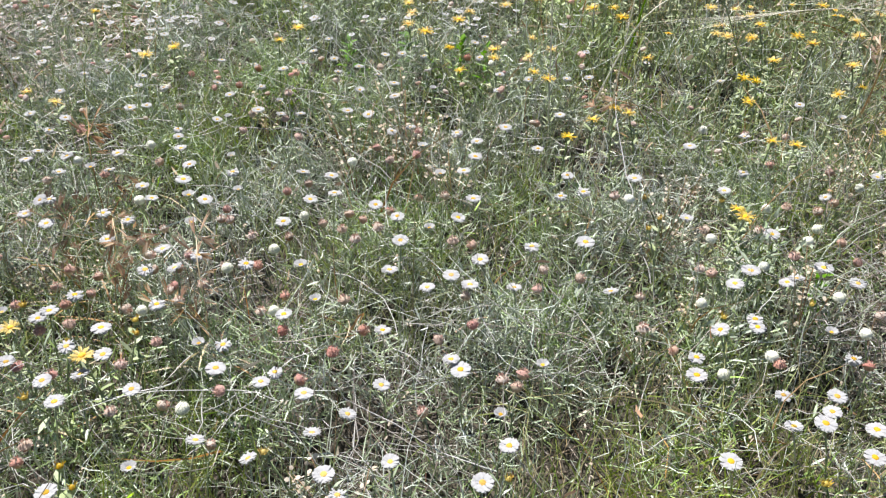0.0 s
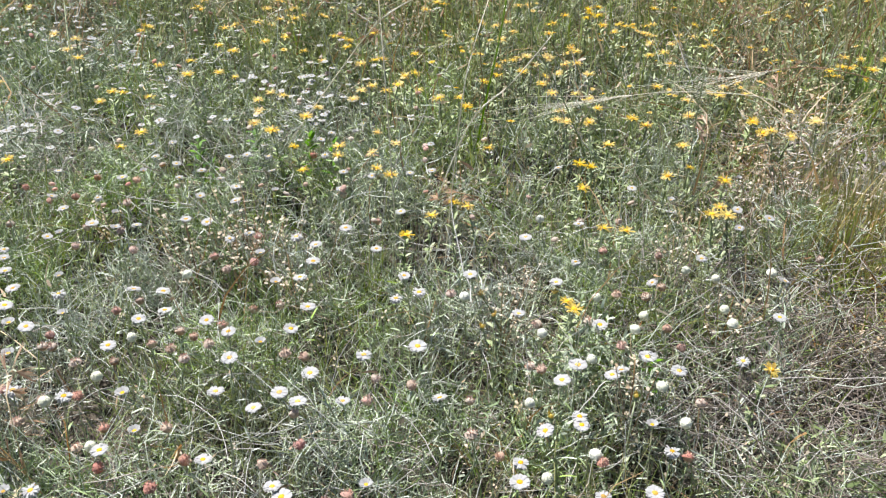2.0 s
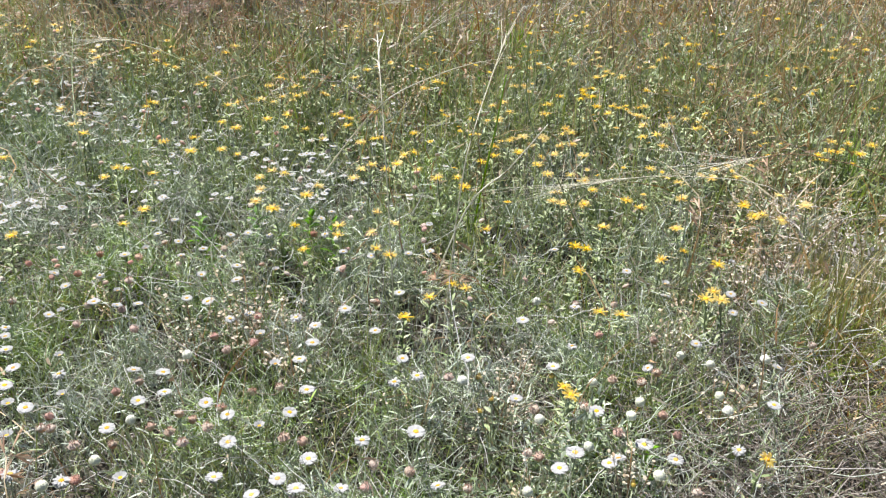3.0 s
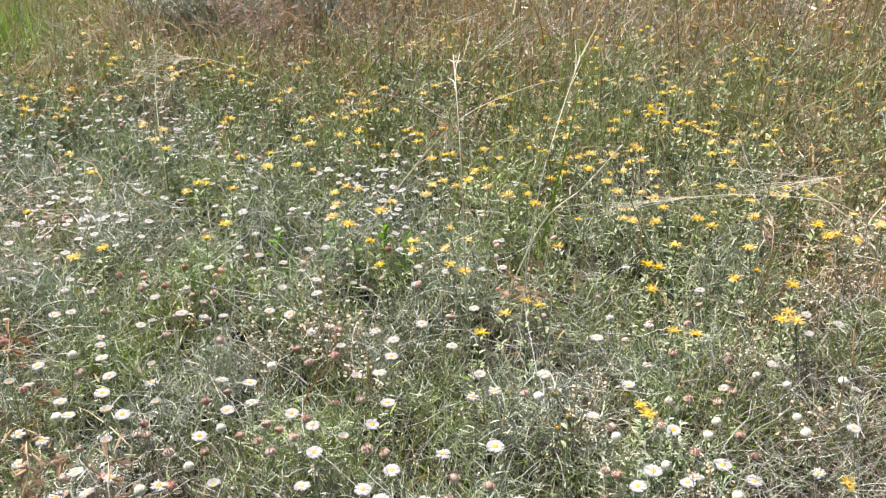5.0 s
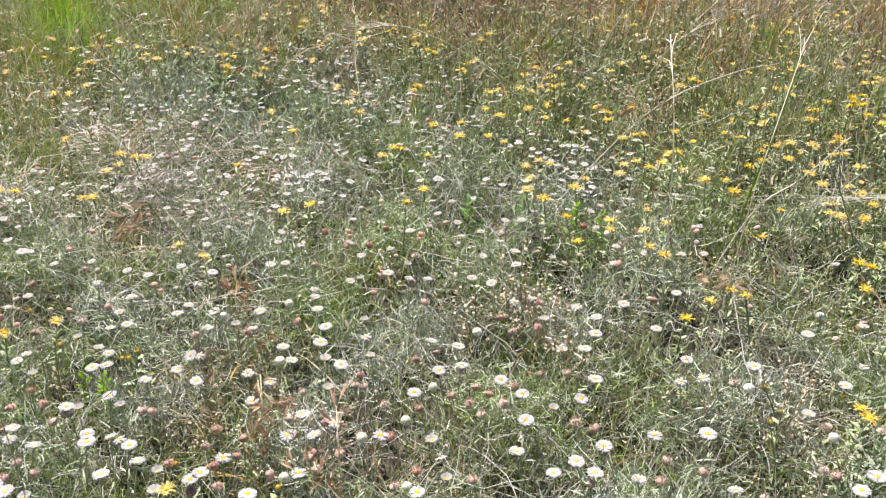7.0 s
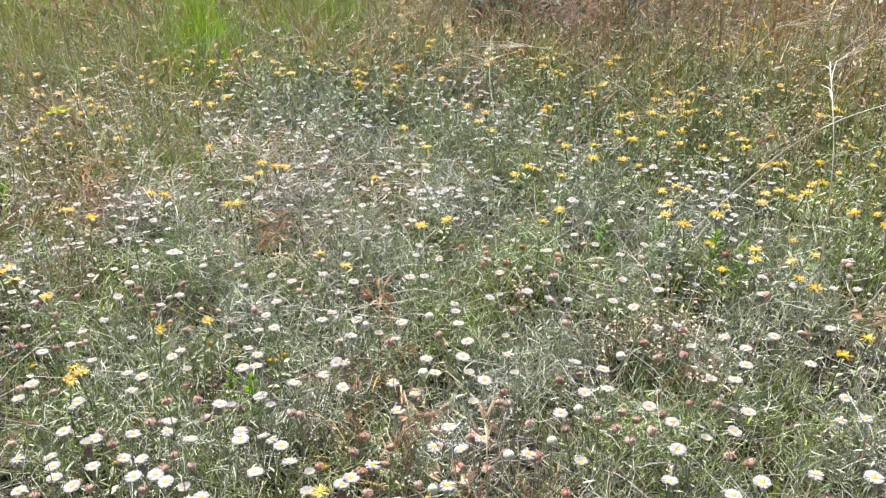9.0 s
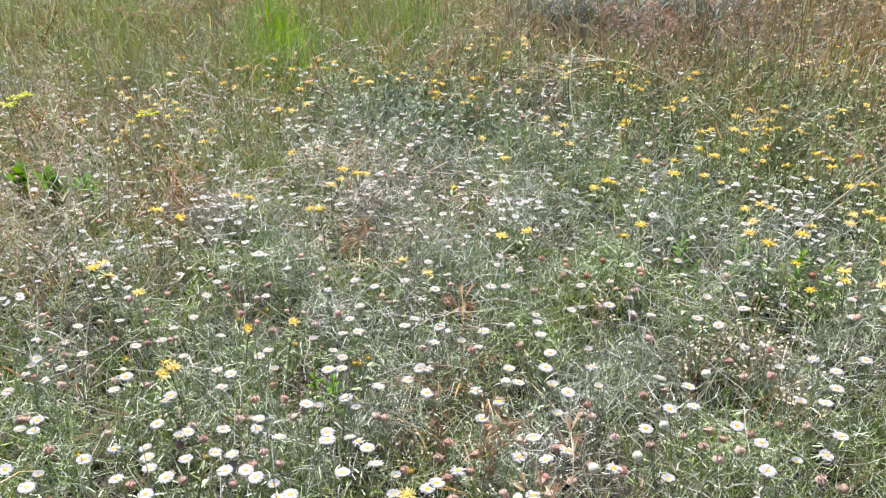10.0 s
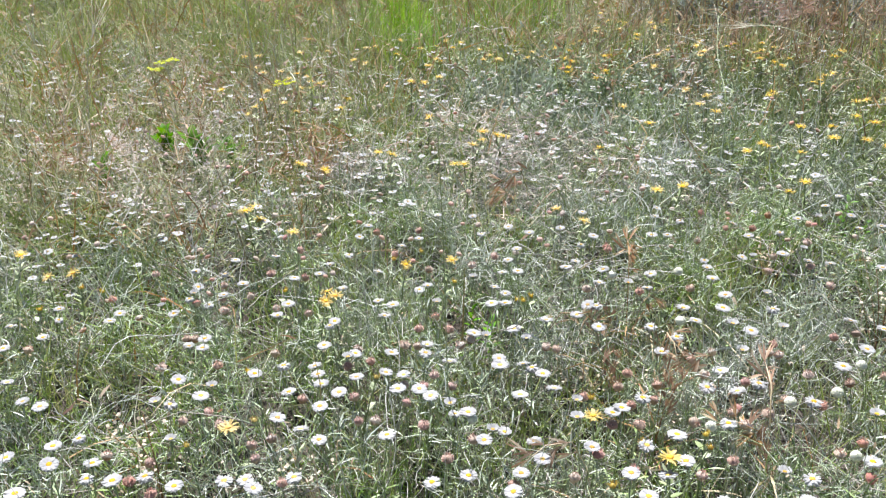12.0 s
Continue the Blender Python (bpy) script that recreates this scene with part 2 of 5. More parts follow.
def dome(bm, centre, axis, r, h, rings=3, sides=8, jag=0.0, rnd=None):
    axis = Vector(axis).normalized()
    a = axis.orthogonal().normalized()
    b = axis.cross(a)
    rows = []
    for i in range(rings):
        f = i / rings
        rr, hh = r * math.cos(f * math.pi / 2), h * math.sin(f * math.pi / 2)
        rows.append([bm.verts.new(Vector(centre) + axis * hh + rr * (1 + (rnd.uniform(-jag, jag) if rnd else 0)) * (math.cos(2 * math.pi * k / sides) * a + math.sin(2 * math.pi * k / sides) * b)) for k in range(sides)])
    top = bm.verts.new(Vector(centre) + axis * h)
    for lo, hi in zip(rows, rows[1:]):
        for k in range(sides):
            bm.faces.new((lo[k], lo[(k + 1) % sides], hi[(k + 1) % sides], hi[k]))
    for k in range(sides):
        bm.faces.new((rows[-1][k], rows[-1][(k + 1) % sides], top))


def strips(name, material, xyz, length, lean, bend, az, twist, width, segs, label, category, rng, taper=0.15, swell=0.0, wiggle=0.0, round_stem=False):
    """Many thin curved blades, or three-sided round stems, as one mesh of kind stuff."""
    n = len(length)
    k = (np.arange(segs) + 0.5) / segs
    theta = lean[:, None] + bend[:, None] * k
    phi = az[:, None] + twist[:, None] * k
    if wiggle:
        theta = theta + rng.normal(0, wiggle, theta.shape)
        phi = phi + rng.normal(0, wiggle, phi.shape)
    ways = np.stack([np.sin(theta) * np.cos(phi), np.sin(theta) * np.sin(phi), np.cos(theta)], -1)
    step = ways * (length / segs)[:, None, None]
    line = np.concatenate([xyz[:, None, :], xyz[:, None, :] + np.cumsum(step, 1)], 1)
    floor = soil_z(line[..., 0], line[..., 1]) + 0.003
    line[:, 1:, 2] = np.maximum(line[:, 1:, 2], floor[:, 1:])
    roll = rng.normal(size=(n, 1, 3))
    tang = np.concatenate([ways, ways[:, -1:]], 1)
    side = np.cross(tang, roll)
    side /= np.linalg.norm(side, axis=-1, keepdims=True) + 1e-9
    s = np.linspace(0, 1, segs + 1)
    prof = (1 - s) + s * taper + swell * np.sin(np.pi * s)
    half = 0.5 * width[:, None, None] * prof[None, :, None] * side
    if round_stem:
        other = np.cross(tang, half)
        verts = np.stack([line + half, line - 0.5 * half + 0.866 * other, line - 0.5 * half - 0.866 * other], 2).reshape(-1, 3)
        b = (np.arange(n) * (segs + 1) * 3)[:, None] + np.arange(segs) * 3
        quads = np.concatenate([np.stack([b + i, b + j, b + 3 + j, b + 3 + i], -1).reshape(-1, 4) for i, j in ((0, 1), (1, 2), (2, 0))])
    else:
        verts = np.stack([line - half, line + half], 2).reshape(-1, 3)
        b = (np.arange(n) * (segs + 1) * 2)[:, None] + np.arange(segs) * 2
        quads = np.stack([b, b + 1, b + 3, b + 2], -1).reshape(-1, 4)
    me = bpy.data.meshes.new(name)
    me.vertices.add(len(verts))
    me.vertices.foreach_set("co", verts.astype(np.float32).ravel())
    me.loops.add(quads.size)
    me.loops.foreach_set("vertex_index", quads.astype(np.int32).ravel())
    me.polygons.add(len(quads))
    me.polygons.foreach_set("loop_start", np.arange(0, quads.size, 4, dtype=np.int32))
    me.polygons.foreach_set("use_smooth", np.ones(len(quads), dtype=bool))
    me.update(calc_edges=True)
    me.materials.append(material)
    return tagged(new(name, me), label, category, kind="stuff")


def fan(n, r0, r1, fall, rng, keep=None):
    """Random places over the meadow, denser near the path: r from r0 to r1, density falling as r to the power -fall."""
    out = np.zeros((0, 2))
    while len(out) < n:
        u = rng.random(n)
        e = 2 - fall
        r = (r0**e + u * (r1**e - r0**e)) ** (1 / e)
        a = np.radians(rng.uniform(-77, 60, n) + rng.normal(0, 4, n))
        p = np.stack([r * np.sin(a), 0.05 + r * np.cos(a)], -1)
        if keep is not None:
            p = p[rng.random(n) < keep(p[:, 0], p[:, 1])]
        out = np.concatenate([out, p])
    return out[:n]


def ramp01(v):
    return np.clip(v, 0, 1)


def dryness(x, y):
    """Where the mat of fleabane gives way to dry grass."""
    back = ramp01((y - 1.95 - 0.25 * ripple(x, y, 0.5, 3)) / 0.5)
    side = ramp01((-x - 0.98 + 0.12 * ripple(x, y, 0.3, 5)) / 0.35) * ramp01((y - 0.85) / 0.25)
    right = 0.6 * ramp01((x - 0.70 + 0.08 * ripple(x, y, 0.2, 4)) / 0.2)
    return np.maximum(np.maximum(back, side), right)


def goldness(x, y):
    """Where golden asters grow."""
    edge = 1.3 + 0.75 * np.maximum(0.45 - x, 0)
    patch = 0.8 * np.exp(-((x + 0.85) ** 2 / 0.05 + (y - 2.2) ** 2 / 0.03))
    return patch + (1 - patch) * ramp01((y - edge + 0.15 * ripple(x, y, 0.4, 6)) / 0.3) * ramp01((2.9 - y) / 0.6)


# ---- ground ----
def ground():
    ticks = np.concatenate([-np.geomspace(2500, 4, 26), np.linspace(-3.5, 9, 121), np.geomspace(9.5, 2500, 26)])
    xs = np.concatenate([-np.geomspace(2500, 5, 26), np.linspace(-4.5, 4.5, 101), np.geomspace(5, 2500, 26)])
    gx, gy = np.meshgrid(xs, ticks)
    z = soil_z(gx, gy)
    verts = np.stack([gx, gy, z], -1).reshape(-1, 3)
    w = len(xs)
    i = (np.arange(len(ticks) - 1)[:, None] * w + np.arange(w - 1)).ravel()
    me = bpy.data.meshes.new("ground")
    me.from_pydata(verts.tolist(), [], np.stack([i, i + 1, i + w + 1, i + w], -1).tolist())
    me.materials.append(M_SOIL)
    tagged(new("ground", me), "brown dry meadow soil that rises gently away", "ground", kind="structure")


ground()


# ---- the matted plants, as stuff ----
def size_at(p):
    """Blades grow coarser with distance from the path, where they can no longer be told apart."""
    return np.maximum(np.hypot(p[:, 0], p[:, 1]) / 0.95, 1.0) ** 0.6


def clumps(x, y):
    """Leafy clumps a foot wide with dark gaps between, where the golden asters stand."""
    return np.clip(0.35 + 0.9 * ripple(x, y, 0.17, 12) + 0.5 * ripple(x, y, 0.07, 13), 0.03, 1)


def crown(p):
    """How high the mat grows: cushions a palm wide with hollows between."""
    return np.clip(0.70 + 0.45 * ripple(p[:, 0], p[:, 1], 0.11, 7) + 0.25 * ripple(p[:, 0], p[:, 1], 0.04, 9), 0.05, 1.15)


HOLLOWS = [(-0.17, 0.98, 0.10, 0.055), (-0.04, 0.69, 0.06, 0.035), (-1.0, 0.98, 0.10, 0.06), (0.20, 0.61, 0.13, 0.05), (0.42, 0.68, 0.12, 0.05), (0.36, 1.27, 0.10, 0.05), (-0.44, 0.62, 0.06, 0.04), (0.02, 1.13, 0.05, 0.04)]


def hollow(x, y):
    """Bare dark gaps between the cushions: 1 in their midst."""
    return np.max([np.exp(-(((x - a) / w) ** 2 + ((y - b) / d) ** 2)) for a, b, w, d in HOLLOWS], axis=0)


def cushions(x, y):
    """Where the mat is thick rather than hollow; thinner at the trodden edge near the path."""
    return (1 - 0.9 * hollow(x, y)) * (0.52 + 0.48 * ramp01((y - 0.55) / 0.4)) * (1 - 0.25 * ramp01((x - 0.5) / 0.2) * ramp01((1.3 - y) / 0.2)) * (1 - 0.45 * np.exp(-((x - 0.38) ** 2 / 0.08 + (y - 0.72) ** 2 / 0.025))) * (1 - 0.85 * np.exp(-((x - 0.77) ** 2 / 0.010 + (y - 0.95) ** 2 / 0.008))) * np.clip(0.55 + 0.6 * ripple(x, y, 0.11, 7) + 0.3 * ripple(x, y, 0.04, 9), 0.12, 1)


def lay(name, material, n, fall, keep, height, length, width, lean, bend, label, category, seed, segs=3, r1=7.5, r0=0.3, taper=0.15, swell=0.0, whirl=0.9, wiggle=0.0, round_stem=False):
    rng = np.random.default_rng(seed)
    p = fan(n, r0, r1, fall, rng, keep)
    s = size_at(p)
    z = soil_z(p[:, 0], p[:, 1]) + rng.uniform(height[0], height[1], n) * crown(p)
    strips(
        name, material, np.column_stack([p, z]), rng.uniform(*length, n) * s**0.5, rng.uniform(*lean, n), rng.uniform(*bend, n),
        rng.uniform(0, 2 * np.pi, n), rng.normal(0, whirl, n), rng.uniform(*width, n) * s, segs, label, category, rng, taper, swell, wiggle, round_stem,
    )


def tufts(name, material, n, each, fall, keep, high, leaf, width, lean, label, category, seed, r1=6.0, wide=0.010, segs=2, swell=0.5, taper=0.25, wiggle=0.0):
    """Leaves set round many short shoots, so that the mat has crowns and dark gaps between them."""
    rng = np.random.default_rng(seed)
    p = fan(n, 0.3, r1, fall, rng, keep)
    s = size_at(p)
    deep = crown(p)
    h = rng.uniform(*high, n) * deep
    i = np.repeat(np.arange(n), each)
    m = len(i)
    u = rng.random(m) ** 0.55
    az = rng.uniform(0, 2 * np.pi, m)
    off = rng.normal(0, wide, (m, 2)) * s[i, None]
    xy = p[i] + off
    z = soil_z(xy[:, 0], xy[:, 1]) + h[i] * u
    strips(
        name, material, np.column_stack([xy, z]), rng.uniform(*leaf, m) * s[i] ** 0.6, rng.uniform(*lean, m), rng.uniform(-0.3, 0.8, m),
        az, rng.normal(0, 0.4, m), rng.uniform(*width, m) * s[i], segs, label, category, rng, taper, swell, wiggle,
    )


tufts("fleabane_leaves", M_MAT, 13500, 8, 0.95, lambda x, y: (1 - 0.8 * dryness(x, y)) * (1 - 0.6 * goldness(x, y)) * cushions(x, y) * ramp01((4 - y) / 1.5), (0.05, 0.125), (0.016, 0.042), (0.0008, 0.0013), (0.15, 1.5),
      "narrow grey-green leaves of the low fleabane mat", "leaves", 11, r1=4.6, segs=3, wiggle=0.22)
lay("fleabane_stems", M_SILVER, 16000, 0.95, lambda x, y: (1 - 0.7 * dryness(x, y)) * (1 - 0.65 * goldness(x, y)) * cushions(x, y) * ramp01((4 - y) / 1.5), (0.01, 0.12), (0.04, 0.11), (0.0008, 0.0014), (0.3, 1.7), (-0.9, 1.1),
    "thin tangled silvery stems of the fleabane mat", "stems", 12, segs=4, taper=0.6, r1=4.6, whirl=0.9, wiggle=0.2, round_stem=True)
lay("bleached_stems", M_DRY, 7500, 0.7, lambda x, y: (1 - 0.3 * dryness(x, y)) * (1 - 0.6 * goldness(x, y)) * (1 - 0.5 * ramp01((x - 0.05) / 0.1) * ramp01((0.85 - y) / 0.1)) * ramp01((4 - y) / 1.5), (0.01, 0.12), (0.03, 0.12), (0.0008, 0.0014), (0.7, 1.7), (-0.8, 0.9),
    "dead bleached stems caught in the mat", "stems", 13, segs=4, taper=0.6, whirl=0.8, r1=6, wiggle=0.25, round_stem=True)
lay("wiry_stems", M_DRY, 1500, 1.0, lambda x, y: (1 - 0.6 * goldness(x, y)) * (0.3 + 0.7 * cushions(x, y)), (0.03, 0.125), (0.09, 0.20), (0.0010, 0.0016), (0.9, 1.6), (-0.4, 0.5),
    "long grey wiry stems lying bowed over the mat", "stems", 28, segs=7, taper=0.5, whirl=1.1, r1=3.2, wiggle=0.16, round_stem=True)
lay("meadow_grass", M_GRASS, 14000, 1.0, lambda x, y: np.clip(0.35 + 0.5 * ripple(x, y, 0.22, 4), 0.05, 1) * (1 - 0.75 * dryness(x, y)) * (1 - 0.7 * goldness(x, y)), (0.0, 0.03), (0.06, 0.15), (0.0013, 0.0024), (0.02, 0.7), (0.0, 1.2),
    "fine green grass blades among the flowers", "grass", 14, segs=3, r1=5)
lay("young_grass", M_FRESH, 9000, 1.0, lambda x, y: np.clip(-0.1 + 0.9 * ripple(x, y, 0.16, 17) + 0.3 * ramp01(-x), 0.02, 1) * (1 - 0.8 * ramp01((x + 0.1) / 0.1) * ramp01((0.8 - y) / 0.1)) * (1 - 0.8 * dryness(x, y)) * (1 - 0.5 * goldness(x, y)), (0.0, 0.05), (0.03, 0.075), (0.0011, 0.0020), (0.05, 0.9), (0.0, 0.9),
    "fresh green young grass growing up through the mat", "grass", 30, segs=3, r1=3.2, wiggle=0.1)
lay("dead_stalks", M_STALK, 3200, 0.7, lambda x, y: np.maximum(0.9 * goldness(x, y), ramp01((x - 0.05) / 0.2) * ramp01((1.6 - y) / 0.3)), (0.0, 0.10), (0.04, 0.11), (0.0008, 0.0014), (0.2, 1.5), (-0.6, 0.6),
    "thin brown dead stalks tangled among the asters", "dead stalks", 31, segs=4, r1=3.0, taper=0.5, wiggle=0.25, round_stem=True)
lay("dry_grass", M_STRAW, 30000, 0.5, lambda x, y: 0.03 + (1 - 0.55 * ramp01((-x - 1.2) / 0.4) * ramp01((y - 1.7) / 0.3)) * np.maximum(0.9 * dryness(x, y), 0.12 * goldness(x, y)) * np.clip(0.5 + 0.7 * ripple(x, y, 0.2, 14), 0.1, 1), (0.0, 0.13), (0.04, 0.15), (0.0015, 0.0032), (0.02, 1.2), (-0.3, 1.6),
    "dry tan and brown grass behind the flower mat", "grass", 15, segs=3, r1=5.8)
lay("rank_grass", M_GRASS, 19000, 0.7, lambda x, y: (0.08 + 0.6 * ramp01((-x - 0.9) / 0.3) * ramp01((y - 1.5) / 0.4) + 0.6 * np.maximum(dryness(x, y) * np.maximum(0.6 * ramp01((2.4 - y) / 0.5), ramp01((-x - 0.7) / 0.4)), 0.3 * goldness(x, y))) * np.clip(0.4 + 0.6 * ripple(x, y, 0.35, 8), 0.02, 1), (0.0, 0.03), (0.09, 0.22), (0.0012, 0.0026), (0.02, 0.9), (0.0, 1.5),
    "thin yellow-green grass standing among the dry stalks", "grass", 17, segs=3, r0=1.2, r1=5)
lay("sallow_grass", M_SALLOW, 15000, 0.6, lambda x, y: 0.02 + dryness(x, y) * ramp01((-x - 0.55) / 0.4) * (1 - 0.7 * ramp01((y - 1.55) / 0.4)) * np.clip(0.5 + 0.6 * ripple(x, y, 0.3, 16), 0.1, 1), (0.0, 0.06), (0.06, 0.18), (0.0013, 0.0026), (0.05, 1.3), (-0.2, 1.5),
    "sallow grey-green grass arching between the dry stalks", "grass", 29, segs=3, r0=1.0, r1=5, wiggle=0.1)
PALE_PATCHES = [(-0.88, 1.67, 0.16, 0.12), (-0.75, 1.45, 0.14, 0.10), (-1.13, 1.42, 0.15, 0.12), (-1.55, 1.30, 0.20, 0.14), (0.90, 1.38, 0.12, 0.10), (-0.62, 1.62, 0.12, 0.08)]


def pale_patch(x, y):
    """Patches of flattened bleached grass: 1 in their midst."""
    return np.max([np.exp(-(((x - a) / w) ** 2 + ((y - b) / d) ** 2)) for a, b, w, d in PALE_PATCHES], axis=0)


lay("flattened_straw", M_CHAFF, 3200, 0.3, pale_patch, (0.05, 0.13), (0.03, 0.09), (0.0011, 0.0019), (1.1, 1.75), (-0.4, 0.4),
    "flattened pale straw in bleached patches of the mat", "straw", 34, segs=3, r0=0.9, r1=2.4, wiggle=0.2)
lay("dry_spikelets", M_HUSK, 11000, 0.5, lambda x, y: 0.04 + np.maximum(0.95 * dryness(x, y), 0.35 * goldness(x, y)) * np.clip(0.4 + 0.8 * ripple(x, y, 0.12, 15), 0.05, 1), (0.06, 0.17), (0.012, 0.026), (0.0018, 0.0034), (0.8, 2.6), (-0.4, 0.4),
    "pale and rusty dry grass husks hanging over the stalks", "dry husks", 20, segs=2, r1=5, swell=0.8, taper=0.2)
lay("litter", M_LITTER, 12000, 1.2, None, (0.0, 0.02), (0.03, 0.09), (0.001, 0.003), (1.3, 1.7), (-0.2, 0.2),
    "flat dead stalks and litter on the soil", "litter", 16, segs=2)
lay("dead_thatch", M_TWIG, 12000, 1.0, None, (0.0, 0.045), (0.03, 0.08), (0.0008, 0.0016), (0.9, 1.7), (-0.4, 0.5),
    "weathered grey-brown thatch of dead stems low on the soil", "thatch", 33, segs=2, r1=3.0, wiggle=0.15)
lay("dead_twigs", M_TWIG, 1500, 0.3, lambda x, y: np.exp(-((x - 0.74) ** 2 / 0.04 + (y - 0.88) ** 2 / 0.04)), (0.0, 0.12), (0.04, 0.14), (0.0010, 0.0018), (0.8, 1.7), (-0.5, 0.5),
    "pile of bleached grey dead stems", "dead stems", 19, segs=4, taper=0.5, wiggle=0.15, round_stem=True, whirl=0.5, r0=0.4, r1=1.6)
tufts("aster_leaves", M_SAGE, 7600, 10, 0.75, lambda x, y: goldness(x, y) * clumps(x, y), (0.06, 0.16), (0.007, 0.015), (0.0016, 0.0030), (0.2, 1.5),
      "oblong hairy grey-green leaves under the golden asters", "leaves", 18, r1=4.2, wide=0.008)


tufts("silvery_shoots", M_SAGE, 60, 14, 0.5, lambda x, y: np.exp(-((x - 0.67) ** 2 / 0.008 + (y - 0.765) ** 2 / 0.004)), (0.05, 0.13), (0.010, 0.020), (0.0020, 0.0034), (0.2, 1.4),
      "crowded silvery green shoots of young asters", "leaves", 27, r1=1.6, wide=0.010)
tufts("silvery_aster_leaves", M_SILVERLEAF, 900, 12, 0.3, lambda x, y: np.exp(-((x + 0.80) ** 2 / 0.05 + (y - 2.05) ** 2 / 0.04)) + 0.6 * np.exp(-((x - 0.38) ** 2 / 0.012 + (y - 0.90) ** 2 / 0.006)), (0.06, 0.17), (0.008, 0.016), (0.0018, 0.0032), (0.2, 1.4),
      "felted silvery blue-green leaves under yellow asters", "leaves", 32, r1=3.2, wide=0.010)
lay("aster_stems", M_GRASS, 2400, 0.7, lambda x, y: goldness(x, y) * (0.2 + 0.8 * clumps(x, y)), (0.0, 0.02), (0.08, 0.16), (0.0012, 0.0020), (0.0, 0.35), (-0.2, 0.5),
    "upright hairy green stems of the golden asters", "stems", 22, segs=3, r1=4.2, taper=0.6)
lay("tall_stalks", M_STALK, 3000, 0.5, lambda x, y: 0.02 + np.maximum(0.9 * dryness(x, y), 0.45 * goldness(x, y)) * (1 - 0.65 * ramp01((-x - 0.7) / 0.3)), (0.0, 0.02), (0.16, 0.34), (0.0010, 0.0017), (0.0, 0.22), (-0.1, 0.45),
    "thin upright grass stalks over the dry grass", "stalks", 23, segs=4, r0=1.3, r1=5, taper=0.5)


def surround(name, material, n, reach, length, width, lean, label, seed):
    """The meadow goes on all round, behind the path too."""
    rng = np.random.default_rng(seed)
    r, b = reach * rng.random(n) ** 0.6, rng.uniform(0, 2 * np.pi, n)
    x, y = r * np.cos(b), 0.2 + r * np.sin(b)
    inside = (np.abs(np.degrees(np.arctan2(x, y - 0.05)) + 8.5) < 66 + np.abs(rng.normal(0, 8, n))) & (r < 5.5)
    keep = ~inside & (rng.random(n) < np.clip(0.6 + 0.6 * ripple(x, y, 0.4, seed), 0.1, 1) * (1 - (r / reach) ** 3))
    x, y = x[keep], y[keep]
    n = len(x)
    z = soil_z(x, y)
    strips(name, material, np.column_stack([x, y, z]), rng.uniform(*length, n), rng.uniform(*lean, n), rng.uniform(-0.2, 1.3, n), rng.uniform(0, 6.28, n), rng.normal(0, 0.7, n),
           rng.uniform(*width, n) * (1 + 0.25 * np.hypot(x, y)), 1, label, "grass", rng)


surround("surrounding_dry_grass", M_STRAW, 44000, 9.0, (0.07, 0.2), (0.006, 0.011), (0.2, 1.4), "dry grass of the meadow all round", 21)
surround("surrounding_green_grass", M_GRASS, 26000, 7.0, (0.06, 0.16), (0.005, 0.009), (0.1, 1.2), "green grass of the meadow all round", 24)
surround("surrounding_leaves", M_MAT, 120000, 5.0, (0.04, 0.10), (0.003, 0.006), (0.4, 1.5), "grey-green leaves of the meadow all round", 25)


# ---- flowers and other single plants ----
def curve(a, b, sag, n=5, side=0.0):
    """Points from a to b on a bowed line."""
    a, b = Vector(a), Vector(b)
    return [a.lerp(b, k / (n - 1)) + Vector((sag, side, 0)) * math.sin(math.pi * k / (n - 1)) for k in range(n)]


def head_axis(tilt):
    return Vector((math.sin(radians(tilt)), 0, math.cos(radians(tilt))))


def stalk(rnd, thing, tip, r=0.0007, lean=0.03, leaves=3, leaf_len=0.02, leaf_w=0.0022, leaf_mat=None, stem_mat=None):
    """Stem from the soil at the thing's base to the tip, with small leaves."""
    bm = bmesh.new()
    pts = curve((0, 0, -0.02), tip, rnd.uniform(-lean, lean) * 0.5, 6, rnd.uniform(-lean, lean) * 0.4)
    tube(bm, pts, r * 1.3, r, 5)
    stem = part("stem", bm, stem_mat or M_STEM, thing)
    if leaves:
        bm = bmesh.new()
        for _ in range(leaves):
            f = rnd.uniform(0.15, 0.94)
            i = min(int(f * 5), 4)
            p = pts[i].lerp(pts[i + 1], f * 5 - i)
            a = rnd.uniform(0, 6.28)
            blade(bm, p, (math.cos(a), math.sin(a), rnd.uniform(0.2, 1.2)), (0, 0, 1), leaf_len * rnd.uniform(0.6, 1.2), leaf_w * rnd.uniform(0.8, 1.2), rnd.uniform(-0.1, 0.4), 3, 0.15, 0.3)
        part("leaves", bm, leaf_mat or M_MAT, thing)
    return stem


